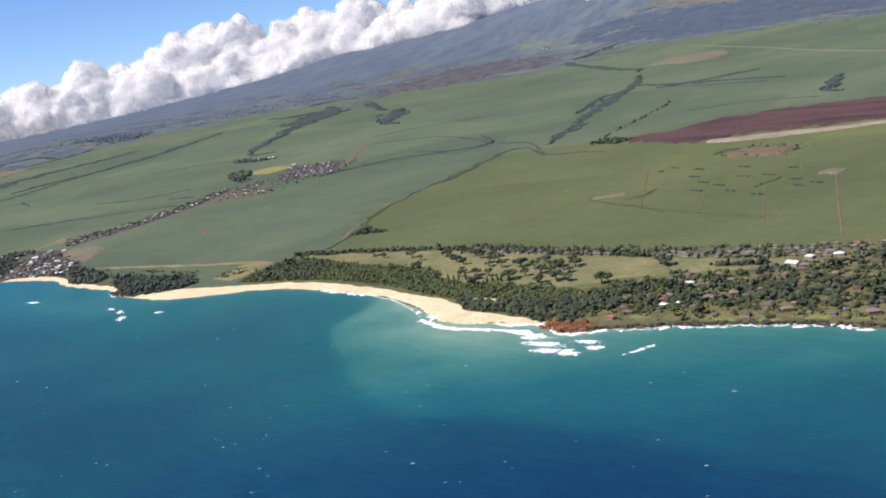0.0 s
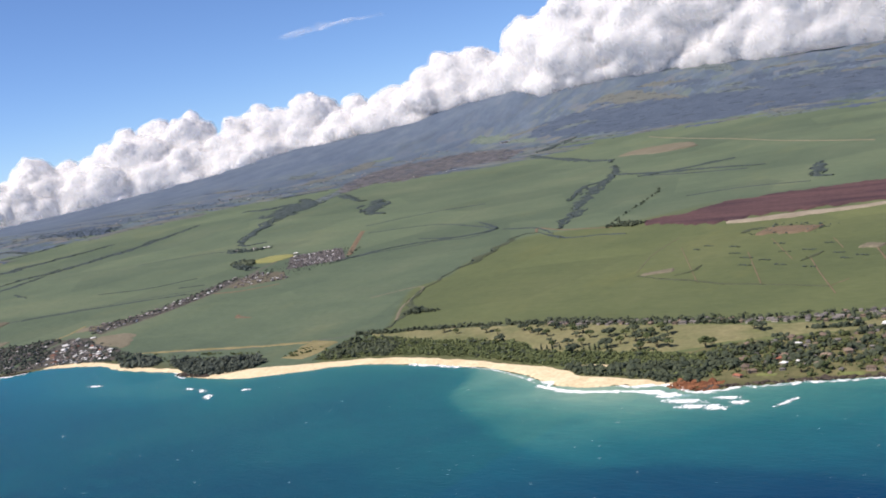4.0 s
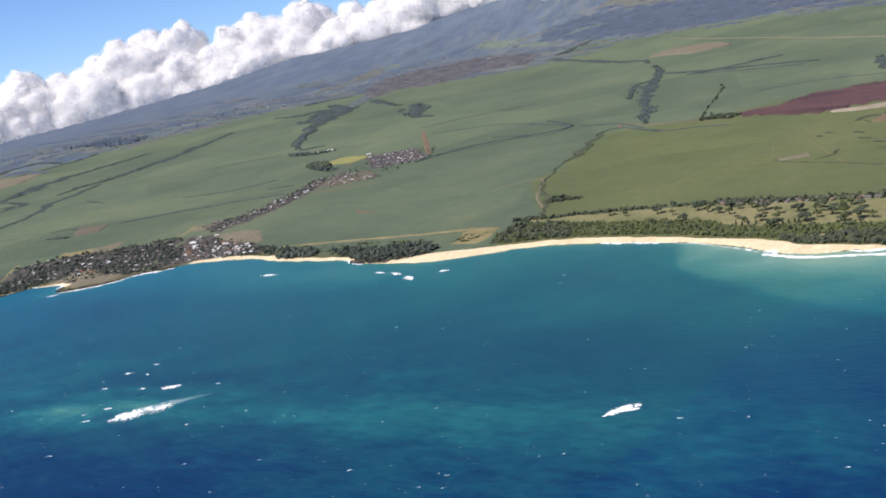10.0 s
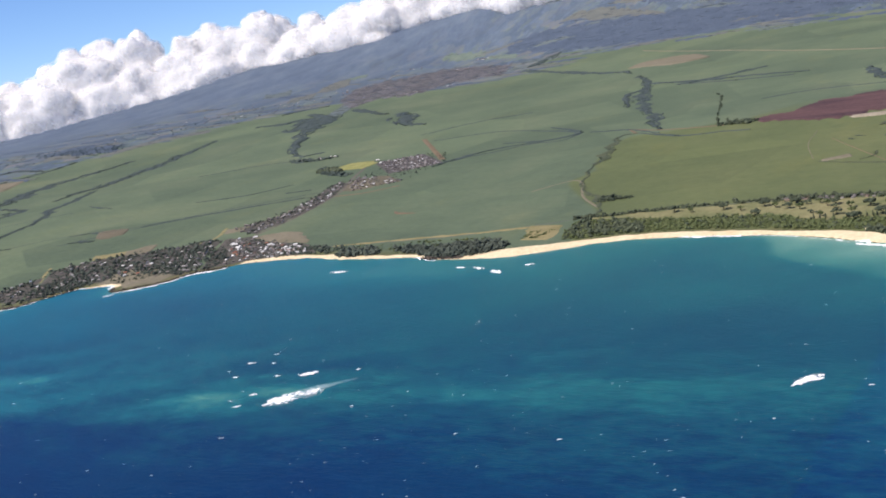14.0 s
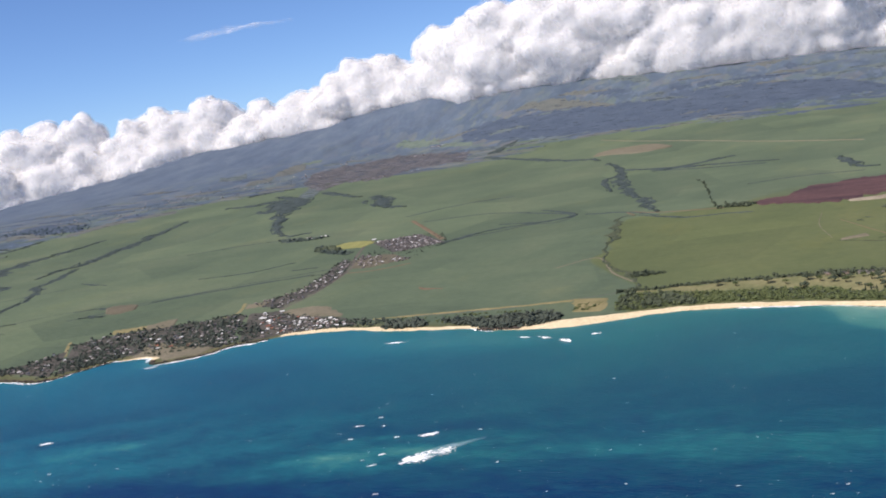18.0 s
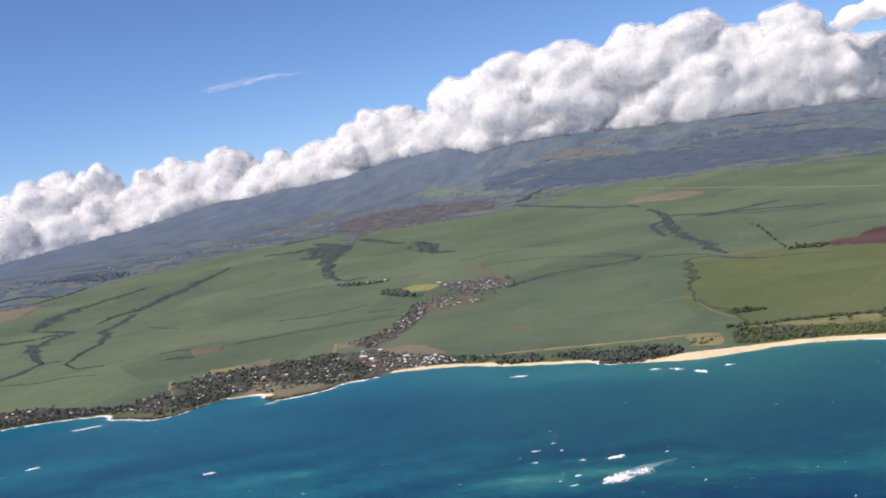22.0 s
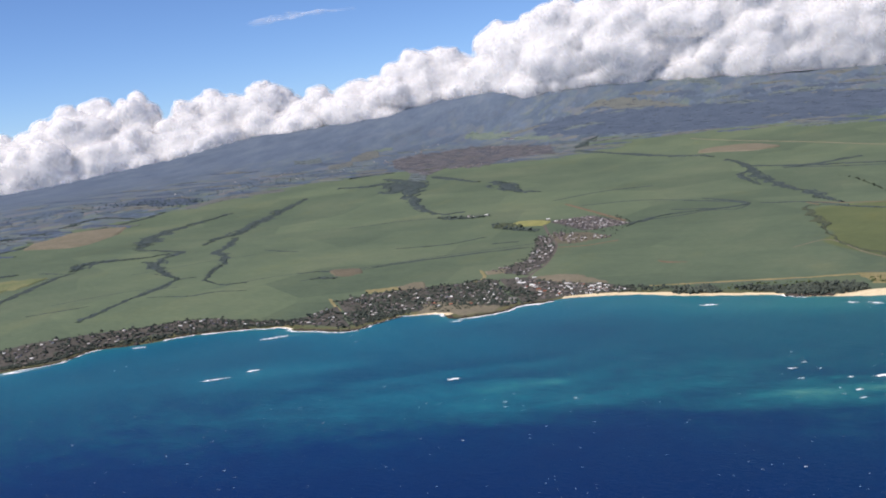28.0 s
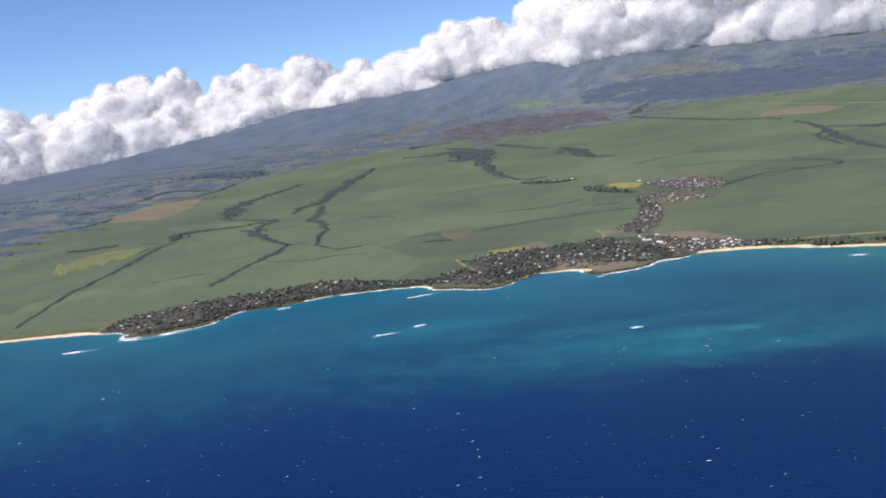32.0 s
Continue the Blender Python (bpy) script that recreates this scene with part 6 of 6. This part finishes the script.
def foam_mesh(name, pts, size, turn, long=2.2, tall=.16):
    n = len(pts)
    v, f = BALL2
    a = np.radians(turn + rng.normal(0, 14, n))
    s = rng.lognormal(0, .5, n) * size
    p = v[None] * (1 + rng.normal(0, .3, (n, len(v), 1)).clip(-.6, .7)) * s[:, None, None] * np.array((long, 1, tall))
    x = p[..., 0] * np.cos(a)[:, None] - p[..., 1] * np.sin(a)[:, None] + pts[:, :1] * K
    y = p[..., 0] * np.sin(a)[:, None] + p[..., 1] * np.cos(a)[:, None] + pts[:, 1:] * K
    return mesh(name, np.stack([x, y, p[..., 2] + .02], -1).reshape(-1, 3), (f[None] + (np.arange(n) * len(v))[:, None, None]).reshape(-1, 3), M_FOAM, False)


def veil_material():
    m, nt, b = material("thin_foam_veil", .8, .1)
    b.inputs["Base Color"].default_value = (.60, .82, .86, 1)
    t = nt.nodes.new("ShaderNodeBsdfTransparent")
    mx = nt.nodes.new("ShaderNodeMixShader")
    thin = nt.nodes.new("ShaderNodeMath")
    thin.operation = "MULTIPLY"
    nt.links.new(level(nt, tex(nt, "NOISE", .22, 7, (.45, 2.0, 1), -50, .68), .34, .60, .15, 1.0), thin.inputs[0])
    nt.links.new(attribute(nt, "core"), thin.inputs[1])
    nt.links.new(thin.outputs[0], mx.inputs[0])
    nt.links.new(t.outputs[0], mx.inputs[1])
    nt.links.new(b.outputs[0], mx.inputs[2])
    nt.links.new(mx.outputs[0], nt.nodes["Material Output"].inputs["Surface"])
    return m


M_VEIL = veil_material()


def lace_material():
    """Broken white foam, solid in the middle of a wave and torn at its rim."""
    m, nt, b = material("lacy_foam", .85, .1)
    b.inputs["Base Color"].default_value = (.84, .88, .88, 1)
    t, mx, ad = nt.nodes.new("ShaderNodeBsdfTransparent"), nt.nodes.new("ShaderNodeMixShader"), nt.nodes.new("ShaderNodeMath")
    ad.operation = "ADD"
    nt.links.new(attribute(nt, "core"), ad.inputs[0])
    nt.links.new(level(nt, tex(nt, "NOISE", .45, 6, (.7, 1.8, 1), -30, .7), .3, .7), ad.inputs[1])
    nt.links.new(level(nt, ad.outputs[0], .72, 1.15), mx.inputs[0])
    nt.links.new(t.outputs[0], mx.inputs[1])
    nt.links.new(b.outputs[0], mx.inputs[2])
    nt.links.new(mx.outputs[0], nt.nodes["Material Output"].inputs["Surface"])
    return m


M_LACE = lace_material()


def breaker(cx, cy, lx, ly, turn, n, size, trail):
    """A breaking wave: place, half length and half width (km), turn, lumps, lump size (m), foam left behind."""
    n = int(n * 1.6)
    q = rng.normal(0, .42, (n, 2)).clip(-1, 1) * (lx, 1.5 * ly)
    c, s = math.cos(radians(turn)), math.sin(radians(turn))
    p = np.stack([cx + q[:, 0] * c - q[:, 1] * s, cy + q[:, 0] * s + q[:, 1] * c], 1)
    ob = tagged(new("breaking_wave", foam_mesh("breaking_wave", p, size * .5, turn, 1.8, .5)), "white breaking wave over a shallow reef", "wave", "breaking waves", "stuff")
    u, v = np.meshgrid(np.linspace(-1, 1, 33), np.linspace(-1, 1, 17), indexing="ij")
    g = 1.45 * lx * u, (2.3 * ly + .3 * size / K) * v + .5 * ly * np.sin(2.2 * u + cx * 9)
    lace = sheet("foam_patch", cx + g[0] * c - g[1] * s, cy + g[0] * s + g[1] * c, np.full(u.shape, .08 / K), M_LACE, (("core", .78 - .98 * np.sqrt(u**2 + v**2)),))
    tagged(lace, "torn white foam round a breaking wave", "foam", "breaking waves", "stuff")
    if trail:
        u = np.linspace(-.6, 1.4 + 1.6 * trail, 40)
        w = ly * 1.7 * np.interp(u, (-.6, .6, 1.4 + 1.6 * trail), (.5, 1.0, .25))
        w = w * (1 + .3 * wobble(u, u * 0 + cx, .9, 81))
        v = np.linspace(-1, 1, 9)
        bx, by = cx + .35 * ly * s, cy - .35 * ly * c
        bend = .5 * ly * np.sin(.9 * u)
        X = bx + (u * lx)[:, None] * c - (w[:, None] * v + bend[:, None]) * s
        Y = by + (u * lx)[:, None] * s + (w[:, None] * v + bend[:, None]) * c
        fade = np.interp(u, (-.6, .6, 1.4 + 1.6 * trail), (.4, .5, .05))[:, None] * (1 - np.abs(v) ** 2)
        ob2 = sheet("foam_trail", X, Y, np.full(X.shape, .05 / K), M_VEIL, (("core", fade),))
        tagged(ob2, "thin pale foam drifting behind a breaking wave", "foam", "breaking waves")


breaker(1.253, -1.180, .040, .017, 58, 84, .68, 1.6)
breaker(1.287, -1.138, .030, .016, 55, 12, .4, 0)
breaker(1.20, -1.04, .022, .006, 34, 26, .55, 0)
breaker(1.13, -1.06, .010, .003, 34, 5, .24, 0)
breaker(.985, -.99, .014, .003, 30, 7, .26, 0)
breaker(1.005, -.925, .012, .002, 30, 5, .22, 0)
breaker(1.05, -.985, .007, .002, 30, 4, .2, 0)
breaker(1.158, -1.168, .012, .003, 40, 8, .26, 0)
breaker(1.175, -1.232, .010, .002, 40, 5, .2, 0)
breaker(1.135, -1.205, .006, .003, 40, 4, .2, 0)
breaker(1.307, -1.0, .008, .002, 40, 4, .2, 0)
breaker(1.44, -1.193, .006, .002, 40, 3, .2, 0)
breaker(1.02, -1.08, .009, .002, 30, 4, .24, 0)
breaker(2.217, -.974, .030, .008, 57, 44, .6, 0)
breaker(.12, -1.155, .018, .006, 20, 18, .5, 0)
breaker(-.67, -1.22, .045, .005, 38, 34, .45, 0)
breaker(-.61, -1.11, .026, .006, 38, 26, .5, 0)
breaker(-1.80, -1.45, .036, .010, 30, 40, .6, 1)
breaker(-.88, -.67, .040, .006, 38, 28, .45, 1)
breaker(-.85, -.64, .03, .006, 38, 16, .4, 0)
breaker(-1.37, -.82, .024, .007, 32, 30, .5, 0)
breaker(-1.70, -1.28, .05, .008, 20, 30, .4, 1)
breaker(-1.60, -1.20, .05, .008, 40, 24, .4, 1)
breaker(-.26, -.40, .022, .006, 35, 12, .4, 0)
breaker(.58, -.17, .035, .006, 5, 24, .45, 0)
breaker(-.10, -.12, .03, .010, 30, 26, .5, 0)
breaker(1.03, -.163, .026, .005, 2, 18, .38, 0)
breaker(1.10, -.175, .030, .006, -18, 20, .40, 0)
breaker(1.18, -.218, .030, .007, -38, 26, .42, 0)
breaker(1.25, -.15, .012, .005, 30, 8, .45, 0)
breaker(2.47, -.125, .05, .010, 8, 30, .5, 0)
breaker(2.42, -.10, .024, .008, 10, 30, .5, 1)
breaker(2.50, -.155, .030, .009, 15, 36, .55, 0)
breaker(2.545, -.155, .026, .009, 15, 34, .55, 0)
breaker(2.575, -.12, .018, .008, 40, 20, .5, 0)
breaker(2.54, -.095, .030, .007, 15, 26, .5, 0)
breaker(2.662, -.092, .012, .004, 60, 10, .35, 0)
breaker(2.655, -.115, .026, .004, 65, 5, .3, 0)

edge = curve(SHORE[12:-4], 3200)
tang = np.gradient(edge, axis=0)
out = np.stack([tang[:, 1], -tang[:, 0]], 1) / np.linalg.norm(tang, axis=1, keepdims=True)
lively = wobble(edge[:, 0], edge[:, 1], .35, 61) + .7 * wobble(edge[:, 0], edge[:, 1], .12, 62)
sandy = (edge[:, 0] > 0) & (edge[:, 0] < 2.05)
keep = lively > np.where(sandy, .55, np.where(edge[:, 0] < 0, -.8, -.45))
e = edge[keep] + out[keep] * (rng.uniform(-.1, 1, (keep.sum(), 1)) * .014 + .002)
turns = np.degrees(np.arctan2(tang[keep][:, 1], tang[keep][:, 0]))
tagged(new("surf", foam_mesh("surf", e, np.where(edge[keep][:, 0] > 2.5, .28, .40), turns, 2.6)), "white surf along the waterline", "surf", kind="stuff")
line_ = curve([(2.10, -.055), (2.19, -.085), (2.28, -.08), (2.36, -.075), (2.44, -.09)], 200)
tagged(new("surf", foam_mesh("surf", line_ + rng.normal(0, .003, line_.shape), .5, 5, 2.4)), "white line of surf off the sand", "surf", kind="stuff")
caps = rng.uniform((-3.2, -3.2), (3.4, .0), (7500, 2))
off = -shore(caps[:, 0], caps[:, 1])
caps = caps[(off > .06) & (rng.uniform(0, 1, len(caps)) < np.clip(.12 + off * .6, 0, 1))]
tagged(new("whitecaps", foam_mesh("whitecaps", caps, .072, 32, 4.2, .3)), "small scattered whitecaps on the open sea", "waves", kind="stuff")

wash = curve([(1.78, .098), (1.9, .072), (2.0, .028), (2.09, -.03)], 40)
u = np.linspace(-1, 1, 9)[None]
w_ = np.sin(np.linspace(.15, 3.0, 40))[:, None] * .016
lace = sheet("foam_patch", wash[:, :1] - .01 - .45 * w_ * (u + .3), wash[:, 1:] - .006 + w_ * (u - .3), np.full((40, 9), .3 / K), M_LACE, (("core", .50 - .9 * np.abs(u) * np.ones((40, 1))),))
tagged(lace, "thin white wash of a wave on the sand", "foam", kind="stuff")
